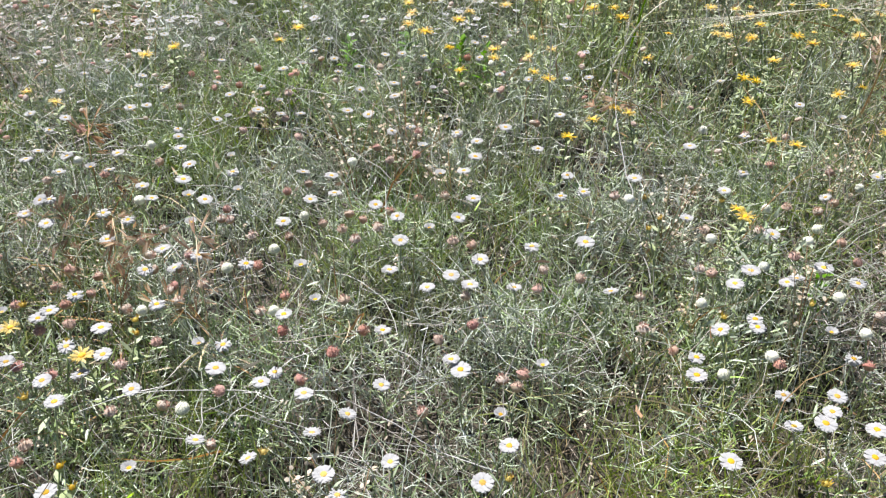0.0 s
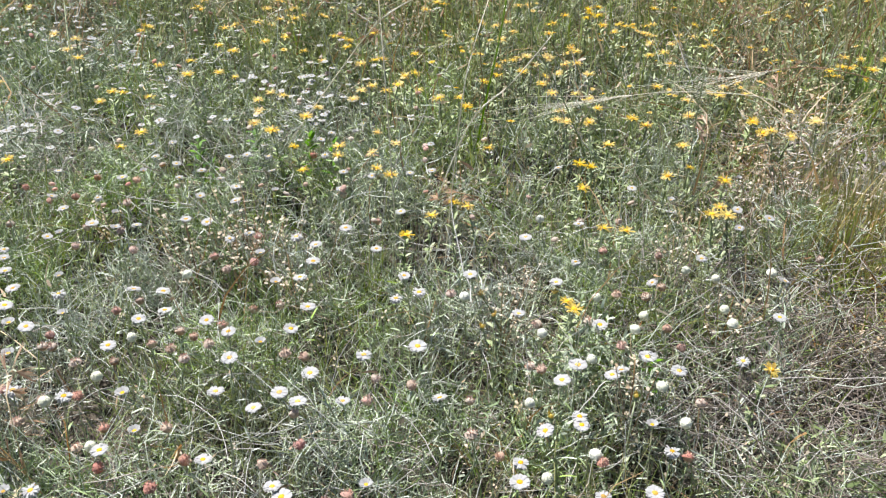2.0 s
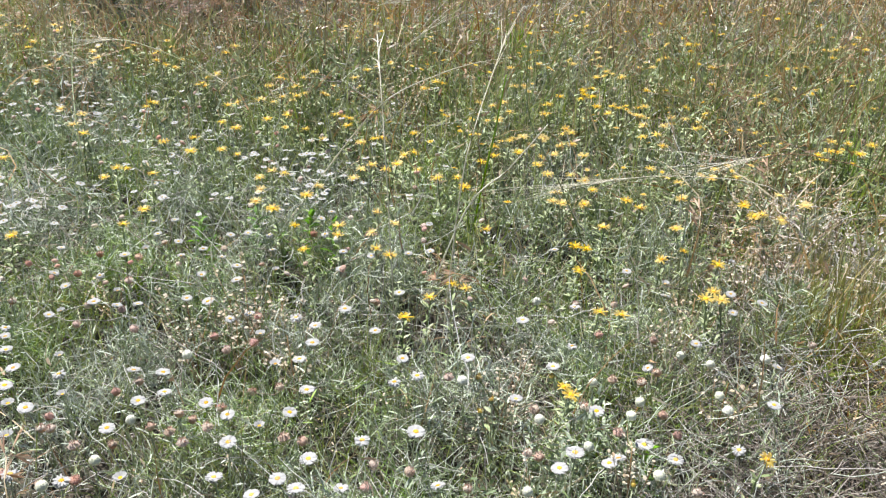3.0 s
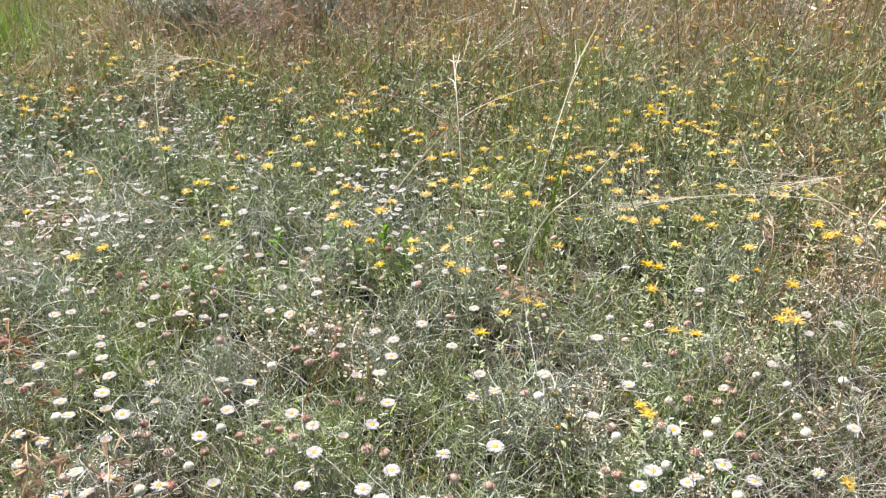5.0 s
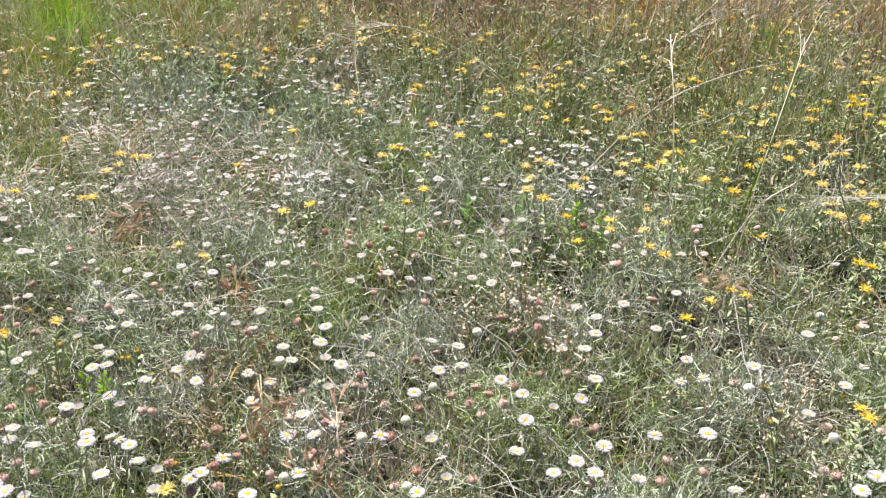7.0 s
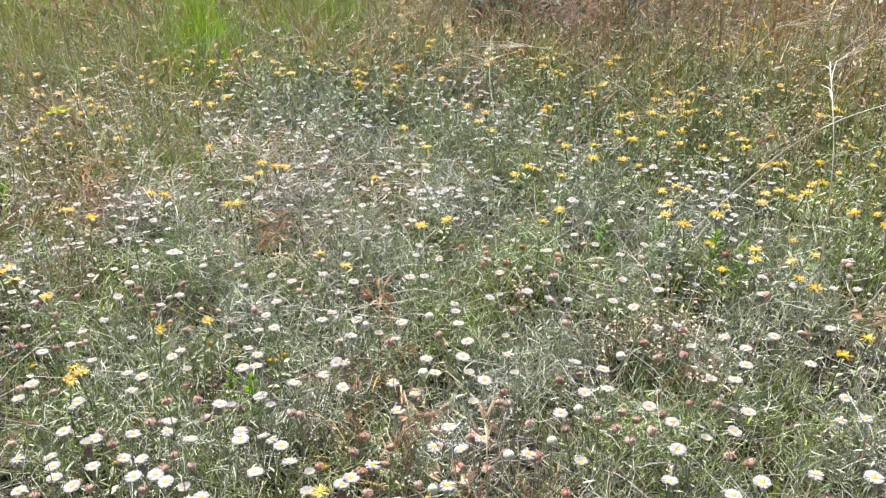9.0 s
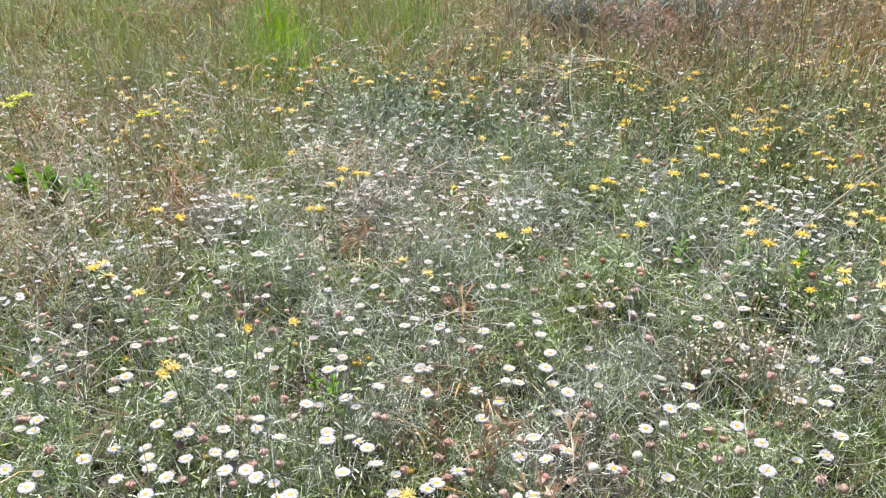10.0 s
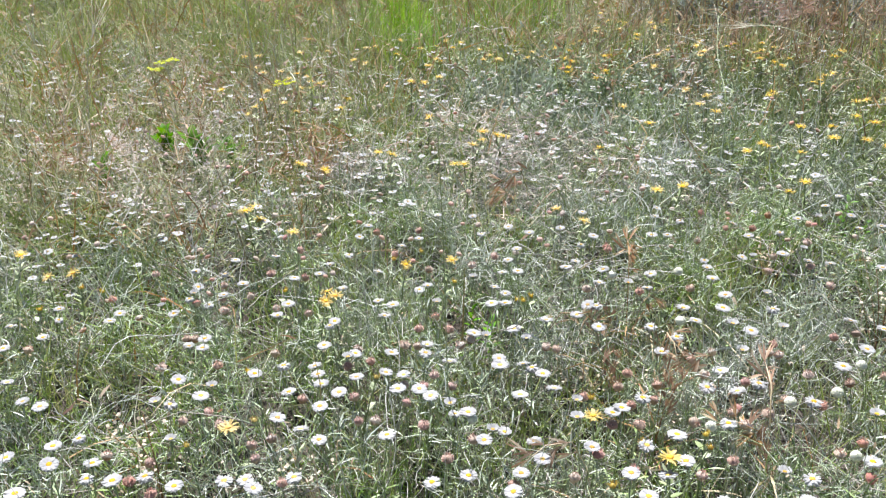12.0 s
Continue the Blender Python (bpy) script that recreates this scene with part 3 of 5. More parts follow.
def daisy(seed, tilt, size=0.0185, lift=0.17, rays=72, height=CANOPY, old=False, shut=0.0):
    """A fleabane: many narrow white rays round a yellow disc on a thin stem. The head hangs over (OFF, 0)."""
    rnd = random.Random(seed)
    thing = base("daisy", "white fleabane daisy with a yellow centre on a thin stem", "daisy", "daisies in the meadow")
    axis = head_axis(tilt)
    tip = Vector((0.02, 0, height))
    stalk(rnd, thing, tip - axis * 0.003)
    u = axis.orthogonal().normalized()
    v = axis.cross(u)
    bm = bmesh.new()
    for k in range(rays):
        a = 2 * math.pi * (k + rnd.uniform(-0.4, 0.4)) / rays
        out = math.cos(a) * u + math.sin(a) * v
        rise = lift + rnd.uniform(-0.10, 0.10) + shut + (rnd.uniform(-0.8, 0.2) if old else 0) - (0.4 if rnd.random() < 0.04 else 0)
        blade(bm, tip + out * size * 0.13 + axis * rnd.uniform(-0.0005, 0.0008), out + axis * rise, axis, size * rnd.uniform(0.32, 0.37), size * 0.125 * rnd.uniform(0.85, 1.15), rnd.uniform(-0.05, 0.22), 3, 0.62, 0.10)
    part("petals", bm, M_PETAL, thing)
    bm = bmesh.new()
    dome(bm, tip + axis * 0.0004, axis, size * 0.172, size * 0.05, 3, 11, 0.06, rnd)
    part("disc", bm, M_DISC, thing)
    bm = bmesh.new()
    dome(bm, tip + axis * 0.0002, -axis, size * 0.21, size * 0.2, 3, 8, 0.05, rnd)
    part("calyx", bm, M_CALYX, thing)
    return thing


def aster(seed, tilt, size=0.024, height=CANOPY + 0.01, rays=26, heads=1):
    """A golden aster: broad uneven yellow rays, an amber disc, hairy oblong leaves up the stem; sometimes two or three heads."""
    rnd = random.Random(seed)
    thing = base("golden_aster", "golden yellow aster with an amber centre and hairy grey-green leaves", "yellow flower", "golden asters")
    first = Vector((0.02, 0, height))
    stalk(rnd, thing, first - head_axis(tilt) * 0.006, 0.0010, 0.03, 34, 0.014, 0.0034, M_SAGE, M_SAGE)
    for h in range(heads):
        axis = (head_axis(tilt) + Vector((rnd.gauss(0, 0.12), rnd.gauss(0, 0.12), 0))).normalized()
        tip = first.copy()
        if h:
            a = rnd.uniform(0, 6.28)
            tip += Vector((0.022 * math.cos(a), 0.022 * math.sin(a), rnd.uniform(-0.018, 0.004)))
            bm = bmesh.new()
            tube(bm, curve((0.012, 0, height * 0.7), tip - axis * 0.006, 0.003, 4), 0.0009, 0.0008, 4)
            part("branch", bm, M_SAGE, thing)
        u = axis.orthogonal().normalized()
        v = axis.cross(u)
        bm = bmesh.new()
        for k in range(rays):
            a = 2 * math.pi * (k + rnd.uniform(-0.35, 0.35)) / rays
            out = math.cos(a) * u + math.sin(a) * v
            blade(bm, tip + out * size * 0.12, out + axis * rnd.uniform(-0.25, 0.7), axis, size * rnd.uniform(0.26, 0.40), size * 0.100 * rnd.uniform(0.75, 1.2), rnd.uniform(-0.2, 0.4), 3, 0.45, rnd.uniform(-0.2, 0.4))
        part("petals", bm, M_GOLD, thing)
        bm = bmesh.new()
        dome(bm, tip - axis * 0.0005, axis, size * 0.16, size * 0.11, 3, 9, 0.12, rnd)
        part("disc", bm, M_AMBER, thing)
        bm = bmesh.new()
        dome(bm, tip, -axis, size * 0.17, size * 0.26, 3, 8, 0.08, rnd)
        part("calyx", bm, M_CALYX, thing)
    return thing


def aster_bud(seed, height=CANOPY - 0.01):
    rnd = random.Random(seed)
    thing = base("aster_bud", "small yellow aster bud on a hairy stem", "flower bud", "golden aster buds")
    tip = Vector((0.02, 0, height))
    stalk(rnd, thing, tip, 0.0009, 0.03, 5, 0.018, 0.005, M_SAGE, M_SAGE)
    bm = bmesh.new()
    dome(bm, tip, (0.1, 0, 1), 0.0030, 0.0036, 3, 8, 0.15, rnd)
    for k in range(16):
        a = rnd.uniform(0, 6.28)
        out = Vector((math.cos(a), math.sin(a), 0))
        blade(bm, tip + out * 0.0022, out * rnd.uniform(0.1, 0.6) + Vector((0, 0, 1)), out, rnd.uniform(0.004, 0.0065), 0.0014, rnd.uniform(-0.3, 0.3), 2, 0.5)
    part("petals", bm, M_GOLD, thing)
    bm = bmesh.new()
    dome(bm, tip, (-0.1, 0, -1), 0.0034, 0.006, 3, 8, 0.08, rnd)
    part("calyx", bm, M_CALYX, thing)
    return thing


def withered(seed, tilt, height=CANOPY - 0.01):
    """A finished fleabane head: a rusty tuft with shrivelled rays hanging round it."""
    rnd = random.Random(seed)
    thing = base("withered_daisy", "withered rusty pink-brown fleabane head on a thin stem", "seed head", "withered fleabane heads")
    axis = head_axis(tilt)
    tip = Vector((0.02, 0, height))
    stalk(rnd, thing, tip - axis * 0.004, 0.0006, 0.03, 0)
    u = axis.orthogonal().normalized()
    v = axis.cross(u)
    bm = bmesh.new()
    dome(bm, tip - axis * 0.0008, axis, 0.0060, rnd.uniform(0.0040, 0.0058), 4, 11, 0.16, rnd)
    for k in range(44):
        a = rnd.uniform(0, 6.28)
        out = math.cos(a) * u + math.sin(a) * v
        e = rnd.uniform(-0.2, 1.3)
        d = out * math.cos(e) + axis * math.sin(e)
        blade(bm, tip + d * 0.0044 - axis * 0.0008, d + axis * 0.9 + out * 0.2, d, rnd.uniform(0.0020, 0.0034), 0.0014, rnd.uniform(-0.4, 0.4), 2, 0.5)
    part("head", bm, M_WITHER, thing)
    bm = bmesh.new()
    dome(bm, tip - axis * 0.0008, -axis, 0.0054, 0.0045, 3, 9, 0.12, rnd)
    part("calyx", bm, M_HUSK, thing)
    return thing


def pale_head(seed, height=CANOPY - 0.008):
    """A closed pale globe on a stem."""
    rnd = random.Random(seed)
    thing = base("pale_seed_head", "pale round closed fleabane head on a thin stem", "seed head", "pale closed heads")
    tip = Vector((0.02, 0, height))
    stalk(rnd, thing, tip, 0.0006, 0.03, 0)
    bm = bmesh.new()
    dome(bm, tip, (0.1, 0, 1), 0.0062, 0.0062, 4, 12, 0.05, rnd)
    dome(bm, tip, (-0.1, 0, -1), 0.0062, 0.0055, 4, 12, 0.05, rnd)
    for k in range(40):
        a, e = rnd.uniform(0, 6.28), rnd.uniform(-0.4, 1.4)
        d = Vector((math.cos(a) * math.cos(e), math.sin(a) * math.cos(e), math.sin(e)))
        blade(bm, tip + d * 0.0056, d + Vector((0, 0, 0.4)), d.orthogonal(), 0.0022, 0.0007, 0, 2, 0.3)
    part("head", bm, M_BUD, thing)
    return thing


def away(ob):
    """Takes a pattern plant and its parts out of the scene once its copies stand."""
    for o in [*ob.children_recursive, ob]:
        bpy.data.objects.remove(o)


def plant(kinds, places, seed, turn=90.0, spread=70.0, grow=(0.9, 1.12), far=1.0):
    """Sets copies of the kinds so that their heads stand over the places (x, y)."""
    rnd = random.Random(seed)
    for x, y in places:
        a, s = radians(turn + rnd.gauss(0, spread)), rnd.uniform(*grow) * (1 - (1 - far) * float(ramp01((math.hypot(x, y) - 1.0) / 0.5)))
        bx, by = x - 0.02 * math.cos(a) * s, y - 0.02 * math.sin(a) * s
        z = float(heads_z(x, y)) - CANOPY
        copy_thing(rnd.choice(kinds), Matrix.Translation((bx, by, z)) @ Matrix.Rotation(a, 4, "Z") @ Matrix.Diagonal((s, s, 1, 1)))


DAISIES = [
    daisy(1, 2), daisy(2, 9), daisy(3, 5, 0.0198), daisy(4, 13, 0.0178), daisy(5, 4, 0.0172, 0.3), daisy(6, 8, 0.0192, 0.0, 76), daisy(7, -4, 0.0188, 0.05),
    daisy(8, 20, 0.0180), daisy(9, 7, 0.0178, 0.1, 54, old=True), daisy(10, 4, 0.0158, 0.4, 60, shut=0.4), daisy(11, -8, 0.0182), daisy(12, 3, 0.0170, 0.1, 60, old=True),
]
ASTERS = [aster(21, 5, 0.022), aster(23, -5, 0.020), aster(24, 20, 0.023), aster(26, 0, 0.024, rays=30), aster(22, 12, 0.022, heads=2), aster(28, 8, 0.019, rays=22), aster(29, 4, 0.021, heads=3)]
BUDS = [aster_bud(31), aster_bud(32)]
WITHERED = [withered(41, 5), withered(42, 25), withered(43, 45), withered(44, 15), withered(45, 60)]
PALE = [pale_head(51), pale_head(52)]

# near golden asters, x -1.20 to 0.69
plant(ASTERS[:4], [
    (-0.731, 0.570), (-0.288, 0.699), (-0.376, 0.733), (-1.195, 0.747), (-1.168, 0.769), (-0.773, 0.834), (0.606, 0.845), (-0.768, 0.851), (-0.785, 0.857),
    (0.408, 0.961), (-0.718, 0.963), (0.402, 0.976), (-0.935, 0.996), (-0.661, 0.998), (0.510, 1.124), (0.210, 1.130), (0.481, 1.132), (0.662, 1.155),
    (0.641, 1.159), (0.658, 1.176), (0.247, 1.177), (-0.521, 1.187), (0.299, 1.198), (0.281, 1.210), (-0.575, 1.214), (0.473, 1.239), (0.690, 1.249),
    (0.607, 1.267), (0.649, 1.290), (0.190, 1.294), (0.498, 1.302), (0.482, 1.311), (0.056, 1.314), (0.169, 1.314), (-0.441, 1.342), (0.108, 1.358),
    (0.161, 1.364), (0.347, 1.369), (-0.405, 1.371), (0.108, 1.388), (0.036, 1.391), (0.199, 1.392), (-0.240, 1.403), (0.169, 1.432),
], 100)
# daisies, x -1.15 to -0.83
plant(DAISIES, [
    (-0.878, 0.415), (-0.932, 0.450), (-0.880, 0.460), (-0.838, 0.479), (-0.899, 0.483), (-0.882, 0.503), (-0.996, 0.527), (-0.969, 0.528), (-1.045, 0.547),
    (-0.848, 0.585), (-1.113, 0.598), (-0.852, 0.629), (-1.084, 0.636), (-1.148, 0.640), (-1.099, 0.676), (-0.888, 0.691), (-0.869, 0.694), (-1.121, 0.697),
    (-1.030, 0.699), (-0.880, 0.712), (-1.031, 0.719), (-0.960, 0.746), (-0.990, 0.755), (-0.930, 0.782), (-0.966, 0.785), (-0.970, 0.799), (-0.927, 0.811),
    (-0.976, 0.816), (-0.921, 0.847), (-1.010, 0.852), (-0.964, 0.861), (-0.860, 0.887), (-0.976, 0.902), (-0.832, 0.910), (-0.925, 0.934), (-0.833, 0.940),
    (-0.955, 0.991), (-1.058, 1.005), (-0.837, 1.034), (-0.975, 1.037), (-0.844, 1.075), (-0.860, 1.117),
], 101, far=0.68)
# daisies, x -0.83 to -0.66
plant(DAISIES, [
    (-0.826, 0.459), (-0.799, 0.467), (-0.734, 0.485), (-0.772, 0.485), (-0.692, 0.511), (-0.658, 0.513), (-0.673, 0.520), (-0.786, 0.540), (-0.829, 0.588),
    (-0.664, 0.607), (-0.699, 0.614), (-0.806, 0.614), (-0.806, 0.634), (-0.666, 0.649), (-0.714, 0.658), (-0.773, 0.673), (-0.659, 0.679), (-0.687, 0.685),
    (-0.750, 0.700), (-0.701, 0.700), (-0.714, 0.713), (-0.686, 0.744), (-0.681, 0.754), (-0.727, 0.755), (-0.824, 0.793), (-0.745, 0.797), (-0.744, 0.808),
    (-0.827, 0.823), (-0.689, 0.844), (-0.692, 0.872), (-0.715, 0.874), (-0.778, 0.886), (-0.676, 0.921), (-0.670, 0.935), (-0.755, 0.946), (-0.822, 0.976),
    (-0.668, 1.012), (-0.760, 1.030), (-0.746, 1.061), (-0.661, 1.109), (-0.754, 1.147), (-0.699, 1.162),
], 102, far=0.68)
# daisies, x -0.66 to -0.50
plant(DAISIES, [
    (-0.629, 0.542), (-0.497, 0.588), (-0.636, 0.600), (-0.572, 0.634), (-0.519, 0.693), (-0.507, 0.701), (-0.532, 0.708), (-0.599, 0.710), (-0.558, 0.712),
    (-0.655, 0.712), (-0.576, 0.719), (-0.627, 0.733), (-0.605, 0.736), (-0.640, 0.772), (-0.566, 0.781), (-0.601, 0.787), (-0.507, 0.796), (-0.607, 0.803),
    (-0.513, 0.808), (-0.563, 0.848), (-0.546, 0.848), (-0.519, 0.875), (-0.639, 0.899), (-0.569, 0.923), (-0.552, 0.930), (-0.561, 0.953), (-0.581, 0.964),
    (-0.620, 0.979), (-0.586, 1.006), (-0.567, 1.018), (-0.592, 1.043), (-0.507, 1.053), (-0.499, 1.073), (-0.592, 1.079), (-0.507, 1.127), (-0.593, 1.138),
    (-0.631, 1.146), (-0.498, 1.161), (-0.553, 1.169), (-0.538, 1.237), (-0.522, 1.292),
], 103, far=0.68)
# daisies, x -0.50 to -0.33
plant(DAISIES, [
    (-0.418, 0.606), (-0.467, 0.610), (-0.420, 0.633), (-0.407, 0.660), (-0.473, 0.665), (-0.424, 0.683), (-0.471, 0.684), (-0.458, 0.685), (-0.366, 0.696),
    (-0.394, 0.737), (-0.465, 0.751), (-0.361, 0.758), (-0.403, 0.765), (-0.354, 0.770), (-0.433, 0.776), (-0.337, 0.796), (-0.454, 0.798), (-0.470, 0.805),
    (-0.482, 0.808), (-0.497, 0.860), (-0.337, 0.892), (-0.488, 0.910), (-0.421, 0.918), (-0.326, 0.930), (-0.455, 0.935), (-0.361, 0.942), (-0.449, 0.964),
    (-0.438, 0.966), (-0.332, 1.000), (-0.451, 1.026), (-0.387, 1.034), (-0.414, 1.039), (-0.456, 1.064), (-0.391, 1.074), (-0.329, 1.139), (-0.416, 1.194),
    (-0.394, 1.201), (-0.494, 1.207), (-0.386, 1.256), (-0.426, 1.259), (-0.430, 1.291),
], 104, far=0.68)
# daisies, x -0.32 to -0.17
plant(DAISIES, [
    (-0.263, 0.551), (-0.201, 0.579), (-0.297, 0.649), (-0.230, 0.668), (-0.320, 0.674), (-0.286, 0.684), (-0.274, 0.711), (-0.315, 0.720), (-0.183, 0.731),
    (-0.290, 0.748), (-0.244, 0.786), (-0.275, 0.841), (-0.243, 0.846), (-0.165, 0.857), (-0.223, 0.869), (-0.267, 0.878), (-0.249, 0.929), (-0.312, 0.975),
    (-0.245, 0.976), (-0.268, 0.984), (-0.209, 0.998), (-0.285, 1.018), (-0.226, 1.038), (-0.287, 1.052), (-0.237, 1.075), (-0.310, 1.090), (-0.322, 1.119),
    (-0.281, 1.167), (-0.267, 1.175), (-0.194, 1.187), (-0.166, 1.189), (-0.229, 1.197), (-0.203, 1.223), (-0.281, 1.238), (-0.240, 1.266), (-0.309, 1.274),
    (-0.219, 1.324), (-0.191, 1.341), (-0.322, 1.349), (-0.183, 1.387), (-0.200, 1.431),
], 105, far=0.68)
# daisies, x -0.17 to 0.01
plant(DAISIES, [
    (-0.016, 0.562), (-0.031, 0.582), (-0.100, 0.595), (-0.152, 0.612), (-0.049, 0.626), (-0.020, 0.649), (-0.065, 0.672), (-0.109, 0.684), (0.007, 0.686),
    (-0.098, 0.697), (-0.157, 0.699), (-0.158, 0.731), (-0.000, 0.760), (-0.106, 0.778), (-0.077, 0.802), (-0.003, 0.855), (-0.103, 0.858), (0.004, 0.908),
    (-0.139, 0.937), (-0.004, 0.954), (-0.033, 0.976), (-0.115, 0.983), (-0.087, 0.998), (-0.097, 1.036), (-0.135, 1.042), (-0.031, 1.149), (-0.006, 1.160),
    (-0.069, 1.192), (-0.100, 1.201), (-0.037, 1.247), (-0.091, 1.263), (-0.042, 1.287), (-0.069, 1.312), (-0.132, 1.318), (0.006, 1.331), (-0.102, 1.338),
    (-0.145, 1.362), (-0.004, 1.379), (-0.066, 1.380), (-0.039, 1.385), (-0.165, 1.433),
], 106, far=0.68)
# daisies, x 0.01 to 0.25
plant(DAISIES, [
    (0.106, 0.581), (0.025, 0.598), (0.129, 0.621), (0.121, 0.656), (0.082, 0.710), (0.162, 0.720), (0.072, 0.723), (0.041, 0.828), (0.239, 0.832),
    (0.135, 0.833), (0.087, 0.835), (0.066, 0.850), (0.097, 0.878), (0.156, 0.905), (0.218, 0.916), (0.036, 0.933), (0.069, 0.955), (0.086, 0.995),
    (0.194, 1.006), (0.223, 1.017), (0.042, 1.047), (0.205, 1.052), (0.072, 1.056), (0.086, 1.090), (0.015, 1.112), (0.169, 1.114), (0.087, 1.128),
    (0.059, 1.149), (0.126, 1.167), (0.203, 1.205), (0.018, 1.272), (0.115, 1.273), (0.161, 1.308), (0.219, 1.313), (0.253, 1.319), (0.117, 1.322),
    (0.085, 1.378), (0.076, 1.431), (0.092, 1.453), (0.132, 1.455), (0.145, 1.485),
], 107, far=0.68)
# daisies, x 0.29 to 0.72
plant(DAISIES, [
    (0.322, 0.615), (0.449, 0.626), (0.387, 0.657), (0.461, 0.657), (0.417, 0.662), (0.427, 0.676), (0.387, 0.694), (0.437, 0.695), (0.310, 0.715),
    (0.314, 0.739), (0.468, 0.745), (0.345, 0.779), (0.457, 0.781), (0.384, 0.785), (0.384, 0.797), (0.375, 0.852), (0.432, 0.857), (0.508, 0.859),
    (0.444, 0.864), (0.585, 0.871), (0.397, 0.875), (0.479, 0.884), (0.436, 0.942), (0.656, 0.944), (0.342, 0.968), (0.690, 1.014), (0.520, 1.020),
    (0.398, 1.028), (0.290, 1.050), (0.599, 1.068), (0.431, 1.070), (0.373, 1.131), (0.674, 1.137), (0.452, 1.159), (0.725, 1.159), (0.590, 1.182),
    (0.688, 1.184), (0.599, 1.214), (0.550, 1.251), (0.720, 1.270), (0.450, 1.317),
], 108, far=0.68)
# golden asters, x -1.83 to -1.03
plant(ASTERS, [
    (-1.293, 0.784), (-1.057, 1.037), (-1.052, 1.056), (-1.092, 1.247), (-1.272, 1.509), (-1.382, 1.509), (-1.335, 1.553), (-1.190, 1.562), (-1.545, 1.594),
    (-1.428, 1.620), (-1.208, 1.622), (-1.433, 1.663), (-1.834, 1.686), (-1.369, 1.719), (-1.337, 1.721), (-1.443, 1.769), (-1.497, 1.773), (-1.582, 1.784),
    (-1.129, 1.790), (-1.093, 1.790), (-1.079, 1.842), (-1.682, 1.868), (-1.650, 1.887), (-1.321, 1.904), (-1.367, 1.922), (-1.554, 1.951), (-1.485, 1.982),
    (-1.156, 1.992), (-1.284, 2.007), (-1.393, 2.041), (-1.035, 2.062), (-1.383, 2.065), (-1.247, 2.077), (-1.612, 2.088), (-1.209, 2.106), (-1.084, 2.108),
    (-1.164, 2.109), (-1.345, 2.147), (-1.162, 2.164), (-1.216, 2.178),
], 109, far=1.12)
# golden asters, x -1.02 to -0.52
plant(ASTERS, [
    (-1.025, 1.236), (-0.811, 1.339), (-0.794, 1.344), (-0.975, 1.346), (-0.946, 1.346), (-0.818, 1.442), (-0.811, 1.472), (-0.583, 1.500), (-0.794, 1.507),
    (-0.828, 1.516), (-0.972, 1.564), (-0.526, 1.663), (-0.604, 1.752), (-0.792, 1.967), (-0.711, 2.004), (-0.801, 2.006), (-1.000, 2.033), (-0.608, 2.074),
    (-0.841, 2.087), (-0.983, 2.121), (-0.940, 2.124), (-0.747, 2.135), (-0.739, 2.144), (-0.851, 2.161), (-0.897, 2.182), (-0.521, 2.203), (-0.609, 2.233),
    (-0.520, 2.243), (-0.850, 2.267), (-0.546, 2.291), (-0.715, 2.328), (-0.545, 2.339), (-0.721, 2.373), (-0.843, 2.384), (-0.849, 2.422), (-0.786, 2.503),
    (-0.806, 2.510), (-0.844, 2.516), (-0.716, 2.523), (-0.680, 2.563),
], 110, far=1.12)
# golden asters, x -0.50 to 0.01
plant(ASTERS, [
    (-0.006, 1.450), (-0.219, 1.453), (-0.037, 1.477), (-0.035, 1.522), (-0.236, 1.589), (-0.024, 1.596), (-0.308, 1.616), (-0.097, 1.669), (-0.187, 1.686),
    (-0.130, 1.692), (-0.248, 1.731), (-0.193, 1.749), (-0.415, 1.776), (-0.118, 1.797), (-0.152, 1.828), (-0.062, 1.842), (-0.022, 1.865), (-0.450, 1.879),
    (-0.501, 1.907), (-0.326, 1.917), (-0.155, 1.923), (-0.136, 1.940), (-0.322, 1.943), (-0.090, 1.955), (-0.043, 1.970), (0.002, 1.991), (-0.017, 2.038),
    (-0.234, 2.059), (-0.006, 2.091), (-0.063, 2.092), (-0.226, 2.104), (-0.210, 2.123), (0.015, 2.132), (-0.343, 2.188), (-0.312, 2.224), (-0.214, 2.280),
    (-0.384, 2.290), (-0.360, 2.324), (-0.201, 2.331), (-0.456, 2.337),
], 111, far=1.12)
# golden asters, x 0.02 to 0.48
plant(ASTERS, [
    (0.471, 1.464), (0.047, 1.498), (0.324, 1.522), (0.064, 1.532), (0.277, 1.558), (0.313, 1.560), (0.126, 1.561), (0.481, 1.568), (0.243, 1.594),
    (0.469, 1.609), (0.158, 1.617), (0.205, 1.619), (0.364, 1.624), (0.392, 1.650), (0.219, 1.658), (0.441, 1.666), (0.238, 1.670), (0.397, 1.694),
    (0.135, 1.719), (0.430, 1.721), (0.439, 1.730), (0.062, 1.736), (0.459, 1.739), (0.176, 1.740), (0.240, 1.762), (0.022, 1.788), (0.106, 1.804),
    (0.420, 1.830), (0.097, 1.851), (0.076, 1.865), (0.159, 1.876), (0.443, 1.928), (0.389, 1.928), (0.044, 1.991), (0.300, 2.062), (0.112, 2.090),
    (0.140, 2.145), (0.110, 2.453), (0.076, 2.505), (0.160, 2.530),
], 112, far=1.12)
